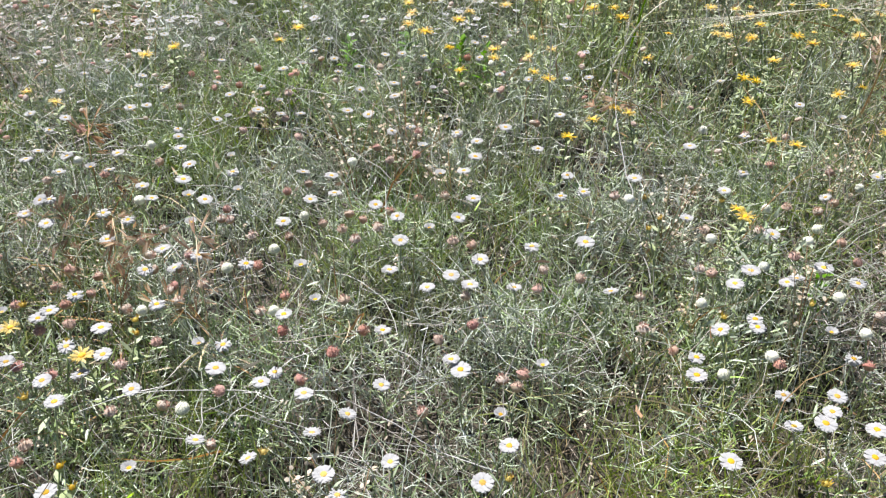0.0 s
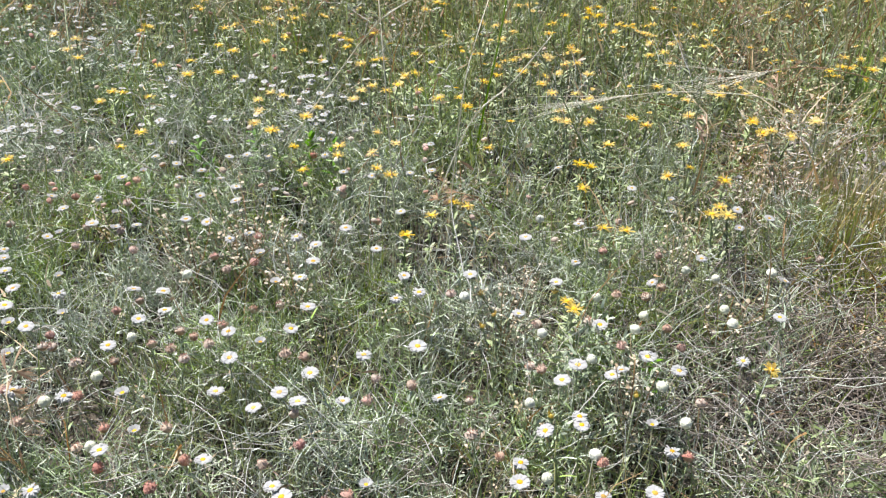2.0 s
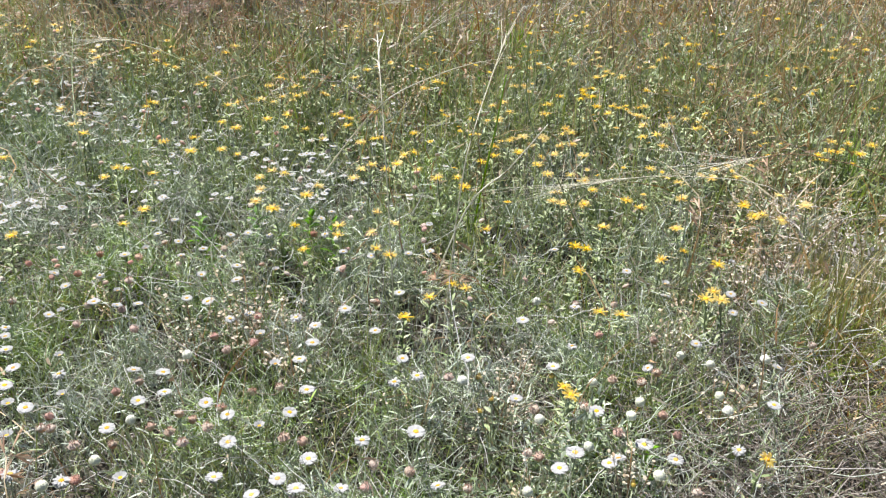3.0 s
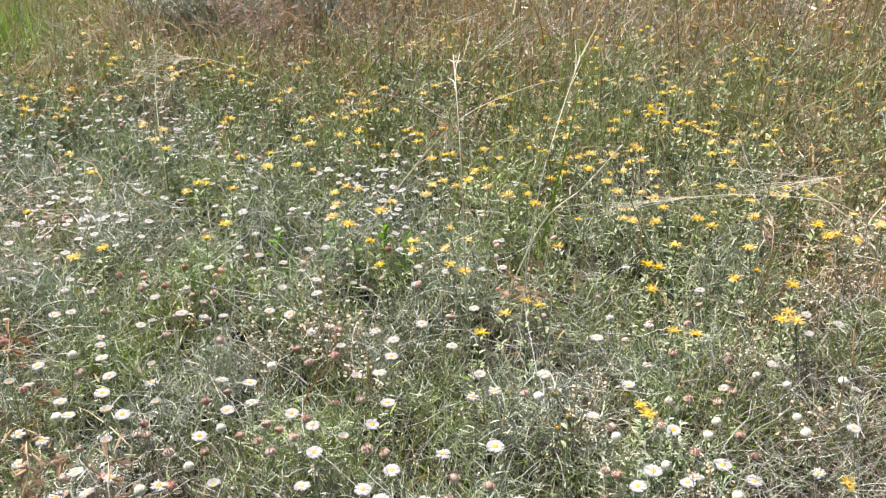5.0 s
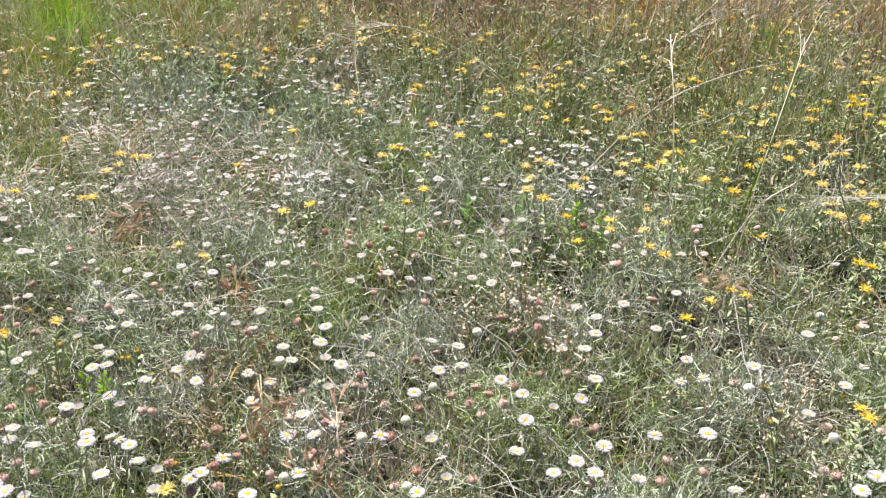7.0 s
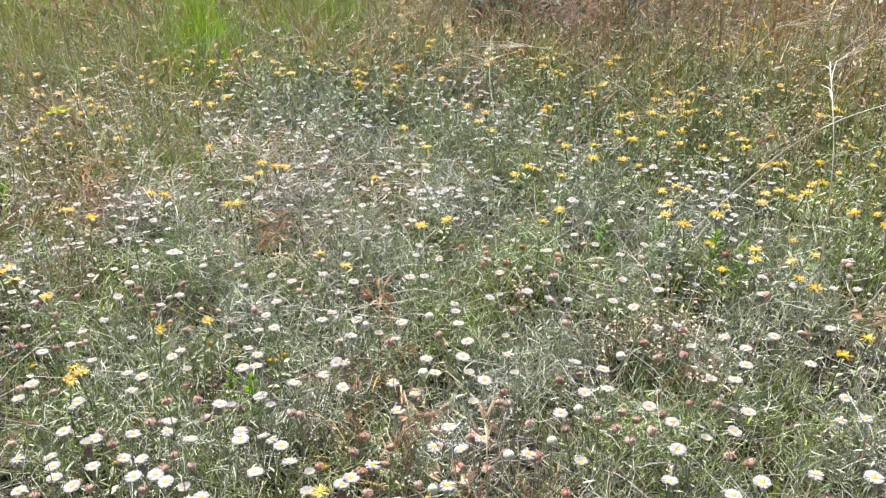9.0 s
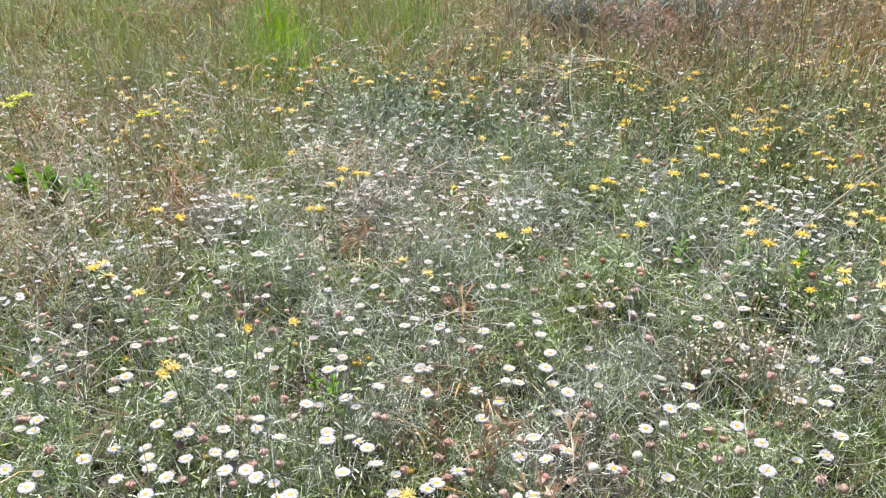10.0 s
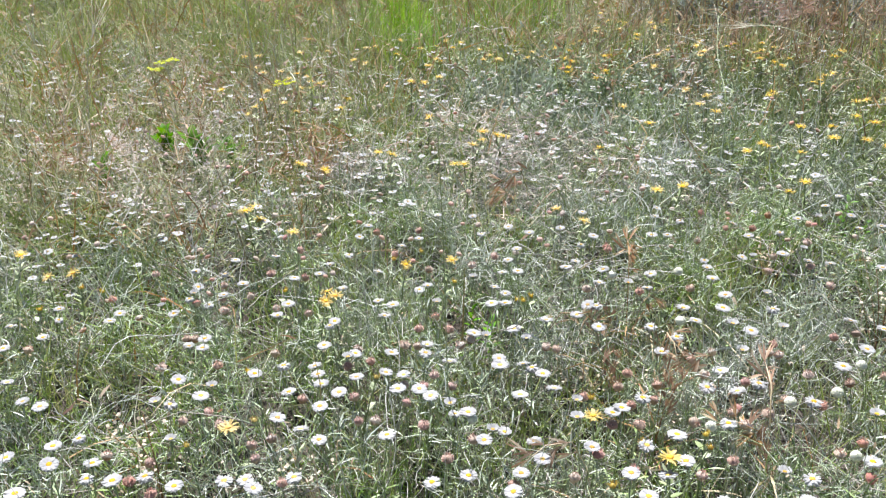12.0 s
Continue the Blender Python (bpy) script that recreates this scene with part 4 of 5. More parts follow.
# golden asters, x 0.48 to 0.73
plant(ASTERS, [
    (0.658, 1.361), (0.540, 1.370), (0.618, 1.434), (0.524, 1.450), (0.487, 1.455), (0.601, 1.461), (0.700, 1.466), (0.486, 1.494), (0.550, 1.502),
    (0.713, 1.525), (0.522, 1.564), (0.677, 1.586), (0.563, 1.646), (0.527, 1.695), (0.499, 1.729), (0.497, 1.739), (0.561, 1.757), (0.553, 1.777),
    (0.719, 1.795), (0.720, 1.847), (0.690, 1.891), (0.680, 1.902), (0.541, 1.915), (0.647, 1.960), (0.574, 1.961), (0.632, 1.972), (0.633, 1.997),
    (0.657, 2.009), (0.503, 2.030), (0.481, 2.030), (0.718, 2.126), (0.488, 2.155), (0.646, 2.182), (0.562, 2.183), (0.642, 2.211), (0.721, 2.226),
    (0.726, 2.271), (0.556, 2.272), (0.580, 2.436),
], 113, far=1.12)
# golden asters, x 0.73 to 1.44
plant(ASTERS, [
    (0.845, 1.383), (0.820, 1.403), (0.908, 1.433), (0.801, 1.438), (0.878, 1.472), (0.779, 1.543), (0.829, 1.594), (1.026, 1.612), (1.023, 1.638),
    (1.054, 1.655), (1.154, 1.681), (1.109, 1.691), (1.079, 1.701), (0.733, 1.745), (0.837, 1.777), (0.816, 1.824), (0.862, 1.830), (0.791, 1.835),
    (1.255, 1.872), (0.840, 1.889), (0.750, 1.897), (1.016, 1.909), (1.059, 1.932), (1.177, 1.991), (0.780, 1.995), (0.946, 2.031), (0.745, 2.085),
    (1.223, 2.150), (0.986, 2.152), (0.871, 2.210), (0.890, 2.225), (1.363, 2.285), (1.333, 2.285), (1.444, 2.285), (1.248, 2.301), (1.437, 2.333),
    (1.007, 2.334), (0.982, 2.334), (1.331, 2.350),
], 114, far=1.12)
# aster buds, x -1.16 to 0.45
plant(BUDS, [
    (-0.772, 0.547), (-0.248, 0.564), (-0.268, 0.585), (0.129, 0.593), (0.402, 0.603), (-0.091, 0.610), (-0.729, 0.610), (-0.334, 0.660), (-0.792, 0.684),
    (-1.161, 0.697), (-0.640, 0.732), (-0.322, 0.733), (-0.256, 0.752), (-1.152, 0.765), (-1.114, 0.768), (-0.264, 0.771), (-0.393, 0.787), (0.356, 0.808),
    (0.454, 0.833), (-0.862, 0.865), (-0.490, 0.931), (-0.546, 0.957), (0.297, 0.958), (-0.537, 0.959), (-0.646, 0.973), (-0.531, 0.974), (0.313, 0.979),
    (-0.760, 1.003), (0.396, 1.020), (0.301, 1.022), (-0.732, 1.040),
], 115)
# withered heads, x -1.09 to -0.62
plant(WITHERED, [
    (-0.758, 0.475), (-0.792, 0.481), (-0.843, 0.502), (-0.792, 0.511), (-0.643, 0.540), (-0.690, 0.559), (-0.707, 0.575), (-0.805, 0.579), (-0.762, 0.590),
    (-0.693, 0.592), (-0.788, 0.603), (-1.094, 0.618), (-0.901, 0.652), (-0.700, 0.664), (-0.837, 0.682), (-0.646, 0.690), (-0.665, 0.693), (-0.913, 0.715),
    (-0.903, 0.719), (-0.785, 0.730), (-0.684, 0.740), (-1.084, 0.757), (-0.663, 0.759), (-0.691, 0.775), (-0.912, 0.790), (-0.962, 0.793), (-0.640, 0.806),
    (-0.624, 0.810), (-0.846, 0.821), (-0.798, 0.827), (-0.900, 0.835), (-1.077, 0.838), (-0.640, 0.847), (-0.956, 0.847), (-0.632, 0.880), (-0.912, 0.901),
    (-0.857, 0.909), (-0.913, 0.981), (-0.697, 0.994), (-0.767, 1.019), (-0.643, 1.028), (-0.830, 1.076), (-0.769, 1.105),
], 116)
# withered heads, x -0.62 to -0.27
plant(WITHERED, [
    (-0.308, 0.587), (-0.309, 0.606), (-0.425, 0.625), (-0.502, 0.636), (-0.619, 0.653), (-0.372, 0.658), (-0.602, 0.661), (-0.489, 0.673), (-0.549, 0.674),
    (-0.321, 0.691), (-0.360, 0.700), (-0.585, 0.703), (-0.602, 0.730), (-0.580, 0.738), (-0.549, 0.750), (-0.359, 0.751), (-0.578, 0.762), (-0.332, 0.762),
    (-0.401, 0.787), (-0.279, 0.788), (-0.348, 0.791), (-0.327, 0.810), (-0.370, 0.819), (-0.574, 0.831), (-0.330, 0.839), (-0.567, 0.847), (-0.367, 0.848),
    (-0.271, 0.854), (-0.603, 0.859), (-0.460, 0.866), (-0.473, 0.866), (-0.284, 0.879), (-0.303, 0.903), (-0.283, 0.928), (-0.467, 1.021), (-0.398, 1.039),
    (-0.623, 1.066), (-0.335, 1.072), (-0.470, 1.143), (-0.475, 1.153), (-0.352, 1.218), (-0.281, 1.288), (-0.364, 1.319),
], 117)
# withered heads, x -0.26 to -0.02
plant(WITHERED, [
    (-0.141, 0.616), (-0.246, 0.649), (-0.199, 0.659), (-0.150, 0.680), (-0.075, 0.698), (-0.257, 0.708), (-0.049, 0.737), (-0.232, 0.741), (-0.106, 0.765),
    (-0.022, 0.770), (-0.135, 0.792), (-0.228, 0.803), (-0.049, 0.815), (-0.114, 0.818), (-0.243, 0.820), (-0.240, 0.828), (-0.208, 0.832), (-0.245, 0.857),
    (-0.193, 0.864), (-0.156, 0.867), (-0.238, 0.880), (-0.174, 0.921), (-0.130, 0.921), (-0.051, 0.921), (-0.070, 0.939), (-0.027, 0.945), (-0.094, 0.949),
    (-0.209, 0.950), (-0.220, 0.951), (-0.047, 0.959), (-0.065, 0.970), (-0.218, 0.971), (-0.151, 1.013), (-0.127, 1.032), (-0.028, 1.092), (-0.049, 1.123),
    (-0.162, 1.144), (-0.243, 1.157), (-0.191, 1.192), (-0.241, 1.203), (-0.200, 1.267), (-0.202, 1.333), (-0.264, 1.344),
], 118)
# withered heads, x -0.02 to 0.76
plant(WITHERED, [
    (0.048, 0.664), (0.137, 0.700), (0.123, 0.709), (0.143, 0.717), (0.398, 0.744), (0.486, 0.746), (0.296, 0.757), (0.057, 0.760), (0.092, 0.784),
    (0.269, 0.788), (0.522, 0.819), (0.083, 0.828), (0.272, 0.836), (0.161, 0.843), (0.209, 0.864), (0.169, 0.876), (0.357, 0.881), (0.345, 0.887),
    (0.526, 0.908), (0.458, 0.916), (0.087, 0.917), (0.064, 0.924), (0.519, 0.943), (0.364, 0.960), (0.428, 0.962), (-0.016, 0.978), (0.509, 1.005),
    (0.017, 1.007), (0.473, 1.012), (0.050, 1.014), (0.534, 1.023), (0.263, 1.025), (0.763, 1.072), (0.549, 1.092), (0.476, 1.107), (0.006, 1.107),
    (0.060, 1.161), (0.004, 1.168), (0.514, 1.177), (0.459, 1.180), (0.170, 1.197), (0.118, 1.272), (0.065, 1.397),
], 119)
# pale heads, x -0.50 to 0.69
plant(PALE, [
    (-0.178, 0.654), (-0.502, 0.701), (0.339, 0.725), (0.392, 0.752), (-0.261, 0.784), (0.496, 0.789), (-0.120, 0.791), (0.336, 0.827), (0.486, 0.844),
    (-0.188, 0.858), (0.417, 0.892), (-0.142, 0.894), (0.367, 0.940), (0.479, 0.941), (0.600, 0.945), (-0.119, 0.959), (0.496, 0.965), (0.599, 0.972),
    (-0.331, 0.981), (0.446, 1.004), (0.280, 1.015), (0.608, 1.034), (0.685, 1.042), (0.574, 1.054), (-0.444, 1.065), (-0.077, 1.081), (-0.359, 1.109),
    (0.402, 1.187), (0.105, 1.374),
], 120)
for pattern in DAISIES + ASTERS + BUDS + WITHERED + PALE:
    away(pattern)


# ---- other plants that stand alone ----
def on_soil(x, y):
    return Vector((x, y, float(soil_z(x, y)) - 0.004))


def brome(seed, height=0.14, spikes=9, mat=None, upright=False):
    """A drooping brome: a thin culm and hanging narrow spikelets with awns."""
    rnd = random.Random(seed)
    thing = base("brome_grass", "dry reddish-brown brome with drooping spikelets", "grass", "dry bromes")
    bm = bmesh.new()
    top = Vector((0.03, 0, height))
    pts = [Vector((0, 0, -0.01)), Vector((0.004, 0, height * 0.4)), Vector((0.012, 0, height * 0.75)), top, top + Vector((0.03, 0, 0.004)), top + Vector((0.055, 0, -0.012))]
    tube(bm, pts, 0.0009, 0.0005, 4)
    for k in range(4):
        a = rnd.uniform(0, 6.28)
        blade(bm, (0, 0, 0.005 + 0.02 * k), (math.cos(a), math.sin(a), 1.2), (0, 0, 1), 0.07, 0.0022, 0.5, 4, 0.1, 0.3)
    part("culm", bm, M_STRAW, thing)
    for k in range(spikes):
        bm = bmesh.new()
        f = rnd.uniform(1.2, 3.6) if upright else rnd.uniform(2.4, 4.95)
        p = pts[int(f)].lerp(pts[int(f) + 1], f - int(f))
        d = Vector((rnd.uniform(0.1, 1.0), rnd.uniform(-0.7, 0.7), rnd.uniform(-0.8, 0.7))).normalized()
        if upright:
            d = Vector((rnd.uniform(-0.6, 0.7), rnd.uniform(-0.6, 0.6), rnd.uniform(0.5, 1.2))).normalized()
        n = d.orthogonal()
        L = rnd.uniform(0.016, 0.026)
        q = p + d * rnd.uniform(0.004, 0.012)
        tube(bm, [p, q], 0.0003, 0.0003, 3)
        for side in (-0.12, 0.12):
            blade(bm, q, d + side * n.cross(d), n, L, 0.0025, 0.05, 3, 0.12, 0.5)
        for side in (-0.3, -0.1, 0.1, 0.3):
            blade(bm, q + d * L * 0.7, d + side * n.cross(d), n, 0.012, 0.0005, 0.0, 1, 0.3)
        part("spikelet", bm, mat or M_BROME, thing)
    return thing


def pods(seed, height=0.13):
    """A dead cress stalk set with small pale papery discs."""
    rnd = random.Random(seed)
    thing = base("dry_cress", "dead beige cress stalk with small papery pods", "dry plant", "dead cress stalks")
    bm = bmesh.new()
    arms = []
    for k in range(5):
        a = rnd.uniform(0, 6.28)
        tip = Vector((0.035 * math.cos(a), 0.035 * math.sin(a), height * rnd.uniform(0.8, 1.1)))
        root = Vector((0, 0, height * rnd.uniform(0.1, 0.5)))
        arms.append((root, tip))
        tube(bm, curve(root, tip, 0.004, 4), 0.0007, 0.0004, 3)
    tube(bm, [(0, 0, -0.02), (0.002, 0, height * 0.5), (0, 0.003, height)], 0.001, 0.0006, 4)
    arms.append((Vector((0, 0, height * 0.4)), Vector((0, 0.003, height))))
    part("stalk", bm, M_STRAW, thing)
    bm = bmesh.new()
    for root, tip in arms:
        for k in range(9):
            p = root.lerp(tip, rnd.uniform(0.35, 1.0))
            a = rnd.uniform(0, 6.28)
            out = Vector((math.cos(a), math.sin(a), rnd.uniform(-0.2, 0.8)))
            blade(bm, p + out * 0.003, out, Vector((rnd.uniform(-1, 1), rnd.uniform(-1, 1), 1)), rnd.uniform(0.003, 0.005), 0.0036, 0, 3, 0.5, 0.3)
    tagged(part("seed_spray", bm, M_POD, thing), "pale papery pods", kind="stuff")
    return thing


def leafy_weed(seed, leaf=0.035, width=0.011, leaves=16, height=0.10, mat=None, label="bright green leafy herb with a few broad leaves", upright=0.3):
    rnd = random.Random(seed)
    thing = base("leafy_herb", label, "herb", "leafy herbs")
    bm = bmesh.new()
    tube(bm, curve((0, 0, -0.02), (0.01, 0, height), 0.006, 5), 0.0016, 0.0008, 5)
    part("stem", bm, M_GRASS, thing)
    for k in range(leaves):
        bm = bmesh.new()
        f = (k + 0.5) / leaves
        a = k * 2.4 + rnd.uniform(-0.4, 0.4)
        start = Vector((0.01 * f, 0, height * (0.15 + 0.85 * f)))
        blade(bm, start, (math.cos(a), math.sin(a), upright + 0.9 * f), (0, 0, 1), leaf * rnd.uniform(0.7, 1.15) * (1.1 - 0.4 * f), width * rnd.uniform(0.8, 1.2), rnd.uniform(0.1, 0.5), 4, 0.15, 0.25)
        part("leaf", bm, mat or M_LUSH, thing)
    return thing


def grass_tuft(seed, blades, height, radius, material, label, width=0.0019):
    """A dense upright clump of grass."""
    thing = base("grass_tuft", label, "grass tuft", "grass tufts")
    rnd = random.Random(seed)
    bm = bmesh.new()
    for k in range(blades):
        a, r = rnd.uniform(0, 6.28), radius * 0.7 * math.sqrt(rnd.random())
        lean = r / radius * 0.7 + rnd.gauss(0, 0.25)
        b = a + rnd.gauss(0, 0.6)
        blade(bm, (r * math.cos(a), r * math.sin(a), -0.02), (math.cos(b) * lean, math.sin(b) * lean, 1), (-math.cos(b), -math.sin(b), 0.4), height * rnd.uniform(0.35, 1.1) * (1 - 0.25 * r / radius), width * rnd.uniform(0.6, 1.1), -rnd.uniform(0.0, 0.55), 5, 0.1, 0.3)
    tagged(part("foliage", bm, material, thing), kind="stuff")
    return thing


def needlegrass(name_label, line, awns, seed, r=0.0009, awn_len=0.14, mat=None, awn_r=0.0006, fan_out=0.14):
    """A tall needlegrass culm along a line, with long pale awns from its tip."""
    rnd = random.Random(seed)
    root = Vector(line[0])
    thing = base("needlegrass", name_label, "grass", "tall needlegrass stems")
    thing.location = root
    pts = [Vector(p) - root for p in line]
    fine = []
    for i in range(len(pts) - 1):
        p0, p1, p2, p3 = pts[max(i - 1, 0)], pts[i], pts[i + 1], pts[min(i + 2, len(pts) - 1)]
        for k in range(5):
            t = k / 5
            fine.append(0.5 * (2 * p1 + (p2 - p0) * t + (2 * p0 - 5 * p1 + 4 * p2 - p3) * t * t + (3 * p1 - p0 - 3 * p2 + p3) * t**3))
    fine.append(pts[-1])
    bm = bmesh.new()
    tube(bm, fine, r, r * 0.6, 5)
    part("culm", bm, mat or M_STEM, thing)
    end, way = fine[-1], (fine[-1] - fine[-6]).normalized()
    for k in range(awns):
        bm = bmesh.new()
        d = (way + Vector((rnd.gauss(0, fan_out), rnd.gauss(0, fan_out), rnd.gauss(0, 0.7 * fan_out)))).normalized()
        s = end.lerp(fine[-4], rnd.random())
        L = awn_len * rnd.uniform(0.5, 1.1)
        sag = Vector((rnd.gauss(0, 0.01), rnd.gauss(0, 0.01), -abs(rnd.gauss(0.012, 0.01))))
        tube(bm, [s, s + d * L * 0.12, s + d * L * 0.5 + sag * 0.3, s + d * L + sag], awn_r, awn_r * 0.35, 4)
        part("awn", bm, M_AWN, thing, "pale dry awn")
    return thing


def sage_shrub(seed, x, y, height=0.28, radius=0.2, tone=None):
    """A small grey sage: forked twigs and many narrow silvery leaves."""
    rnd = random.Random(seed)
    thing = base("sage_shrub", "silvery grey sage shrub behind the grass", "shrub")
    thing.location = on_soil(x, y)
    twigs, leaves = bmesh.new(), bmesh.new()
    for k in range(46):
        a, lean = rnd.uniform(0, 6.28), rnd.uniform(0.1, 1.0)
        d = Vector((math.cos(a) * lean, math.sin(a) * lean, 1)).normalized()
        pts = curve((0, 0, -0.02), d * height * rnd.uniform(0.7, 1.15), rnd.uniform(-0.03, 0.03), 6, rnd.uniform(-0.03, 0.03))
        tube(twigs, pts, 0.003, 0.001, 4)
        for j in range(34):
            f = rnd.uniform(1.5, 4.99)
            p = pts[int(f)].lerp(pts[int(f) + 1], f - int(f))
            b = rnd.uniform(0, 6.28)
            blade(leaves, p, (math.cos(b), math.sin(b), rnd.uniform(0.2, 1.5)), (0, 0, 1), rnd.uniform(0.015, 0.035), 0.004, 0.1, 2, 0.4)
    part("twig_frame", twigs, M_DRY, thing)
    tagged(part("leaves", leaves, M_SAGEBRUSH, thing), kind="stuff")
    return thing


M_OLIVE = leafy("olive_grass", [(0.0, (0.20, 0.20, 0.06)), (0.4, (0.32, 0.28, 0.11)), (0.7, (0.40, 0.32, 0.16)), (1.0, (0.20, 0.26, 0.07))], sheer=0.3)
M_SAGEBRUSH = leafy("sagebrush", [(0.0, (0.27, 0.31, 0.25)), (0.5, (0.38, 0.42, 0.36)), (1.0, (0.50, 0.53, 0.47))], rough=0.8, sheer=0.4)


def set_out(kinds, places, seed, grow=(0.8, 1.2)):
    rnd = random.Random(seed)
    for x, y in places:
        s = rnd.uniform(*grow)
        copy_thing(rnd.choice(kinds), Matrix.Translation(on_soil(x, y)) @ Matrix.Rotation(rnd.uniform(0, 6.28), 4, "Z") @ Matrix.Diagonal((s, s, s, 1)))


def spread(n, seed, test):
    """n random places (x, y) over the meadow where test(x, y) is likely."""
    return fan(n, 0.45, 3.6, 0.9, np.random.default_rng(seed), test).tolist()


BROMES = [brome(61), brome(62, 0.12, 7), brome(63, 0.15, 10), brome(64, 0.14, 8, M_STRAW)]
BROME_PLACES = [
    (-1.164, 1.368), (-1.13, 1.35), (-1.18, 1.40), (-1.14, 1.40), (-1.47, 1.765), (-1.43, 1.74), (-0.729, 2.0), (-0.76, 2.02), (-0.70, 1.97),
    (-0.443, 1.019), (-0.41, 1.03), (-0.399, 1.007), (-0.328, 0.847), (-0.185, 0.792), (-0.20, 0.80), (-0.265, 0.931), (-0.28, 0.92), (-0.674, 1.323), (-0.66, 1.34),
    (-1.195, 1.446), (0.718, 1.333), (0.73, 1.31), (0.833, 1.329), (0.81, 1.35), (0.70, 1.36), (-0.35, 0.944), (-1.163, 2.465), (-0.363, 0.709), (-0.508, 0.936), (0.352, 1.244), (-1.611, 1.74),
]
set_out(BROMES, BROME_PLACES, 71)
RUSTY = [brome(96, 0.12, 9, M_RED, True), brome(98, 0.11, 10, M_BROME, True), brome(99, 0.125, 9, M_HUSK, True)]
set_out(RUSTY, [(-1.16, 1.36), (-1.19, 1.38), (-1.13, 1.37), (-1.15, 1.40), (-1.12, 1.40), (-1.20, 1.42), (-1.46, 1.77), (-1.49, 1.75), (-0.72, 1.76), (-0.66, 1.75), (-0.79, 1.78), (-0.45, 1.02), (-0.41, 0.90), (-0.37, 0.88), (-0.43, 1.05), (-0.33, 0.85), (-0.19, 0.80)], 97, (0.7, 1.0))
set_out(BROMES, spread(54, 72, lambda x, y: 0.03 + 0.97 * dryness(x, y)), 73)

PODS = [pods(65), pods(66, 0.11), pods(67, 0.15)]
POD_PLACES = [
    (-0.02, 1.21), (-0.05, 1.255), (0.0, 1.19), (-0.07, 1.224), (0.03, 1.235), (-0.03, 1.17), (1.029, 1.795), (1.2, 1.738), (0.98, 1.70), (1.06, 1.62), (0.93, 1.48), (0.95, 1.55),
    (0.372, 1.114), (0.33, 1.02), (0.46, 0.86), (0.62, 1.0), (0.58, 1.12), (0.64, 1.2), (0.35, 0.88), (-0.25, 1.3), (0.86, 1.42),
    (0.80, 1.36), (0.84, 1.33), (0.78, 1.44), (0.88, 1.50), (0.90, 1.58), (0.83, 1.55), (0.97, 1.42), (1.0, 1.50), (0.76, 1.30), (0.05, 1.12), (-0.09, 1.16), (0.30, 1.32),
]
set_out(PODS, POD_PLACES, 74)
set_out(PODS, spread(60, 75, lambda x, y: 0.2 + 0.6 * goldness(x, y)), 76)

HERBS = [leafy_weed(68, 0.024, 0.007, 18, 0.10, M_DOCK), leafy_weed(69, 0.020, 0.006, 14, 0.11, M_DOCK)]
set_out(HERBS, [(0.048, 1.459), (0.0, 1.47), (-0.05, 1.50), (-0.153, 1.527), (-0.12, 1.46), (0.089, 1.428), (0.508, 0.93), (-0.616, 0.951), (-0.59, 0.97), (0.06, 1.50), (0.42, 2.3), (0.95, 2.6)], 77)
DOCKS = [leafy_weed(70, 0.055, 0.014, 10, 0.11, M_DOCK, "bright green dock with upright broad leaves", 1.9)]
set_out(DOCKS, [(-1.500, 1.335), (-1.51, 1.35), (-1.43, 1.345), (-1.405, 1.330), (-1.362, 1.378), (-1.37, 1.39), (-1.53, 1.19)], 78, (1.0, 1.2))
CUSHION = [leafy_weed(79, 0.015, 0.0034, 26, 0.11, M_SILVERLEAF, "grey-green hairy aster shoot")]
set_out(CUSHION, [(0.455, 1.0), (0.43, 0.97), (0.40, 0.96), (0.46, 0.96), (0.41, 1.01), (0.36, 0.95), (0.44, 1.04), (0.53, 1.28), (0.60, 1.30), (0.49, 1.33)], 80)

TUFTS = [
    ("bright green grass tuft behind the flowers", M_LUSH, 620, 0.26, 0.15, (-1.37, 2.30)),
    ("bright green grass tuft behind the flowers", M_LUSH, 420, 0.27, 0.16, (-1.52, 2.48)),
    ("bright green grass tuft behind the flowers", M_LUSH, 170, 0.25, 0.15, (-1.26, 2.52)),
    ("bright green grass tuft behind the flowers", M_LUSH, 240, 0.28, 0.16, (-1.16, 2.80)),
    ("bright green grass tuft behind the flowers", M_LUSH, 220, 0.26, 0.17, (-1.70, 2.72)),
    ("green grass tuft in dry grass", M_LUSH, 160, 0.22, 0.08, (-2.318, 2.72)),
    ("green grass tuft in dry grass", M_GRASS, 200, 0.25, 0.09, (-2.80, 2.45)),
    ("green grass tuft in dry grass", M_GRASS, 200, 0.26, 0.12, (-2.52, 2.40)),
    ("green grass tuft in dry grass", M_GRASS, 160, 0.20, 0.08, (-2.2, 2.05)),
    ("green grass tuft in dry grass", M_GRASS, 160, 0.22, 0.07, (-2.02, 2.15)),
    ("yellow-green grass tuft beside bare soil", M_OLIVE, 170, 0.21, 0.09, (0.86, 1.20)),
    ("yellow-green grass tuft beside bare soil", M_OLIVE, 170, 0.22, 0.09, (0.90, 1.34)),
    ("yellow-green grass tuft beside bare soil", M_OLIVE, 170, 0.21, 0.09, (1.0, 1.28)),
    ("green grass tuft among asters", M_GRASS, 160, 0.20, 0.05, (-0.406, 2.474)),
    ("green grass tuft among asters", M_LUSH, 90, 0.20, 0.05, (0.55, 2.55)),
    ("green grass tuft among asters", M_LUSH, 90, 0.20, 0.04, (1.15, 1.75)),
]
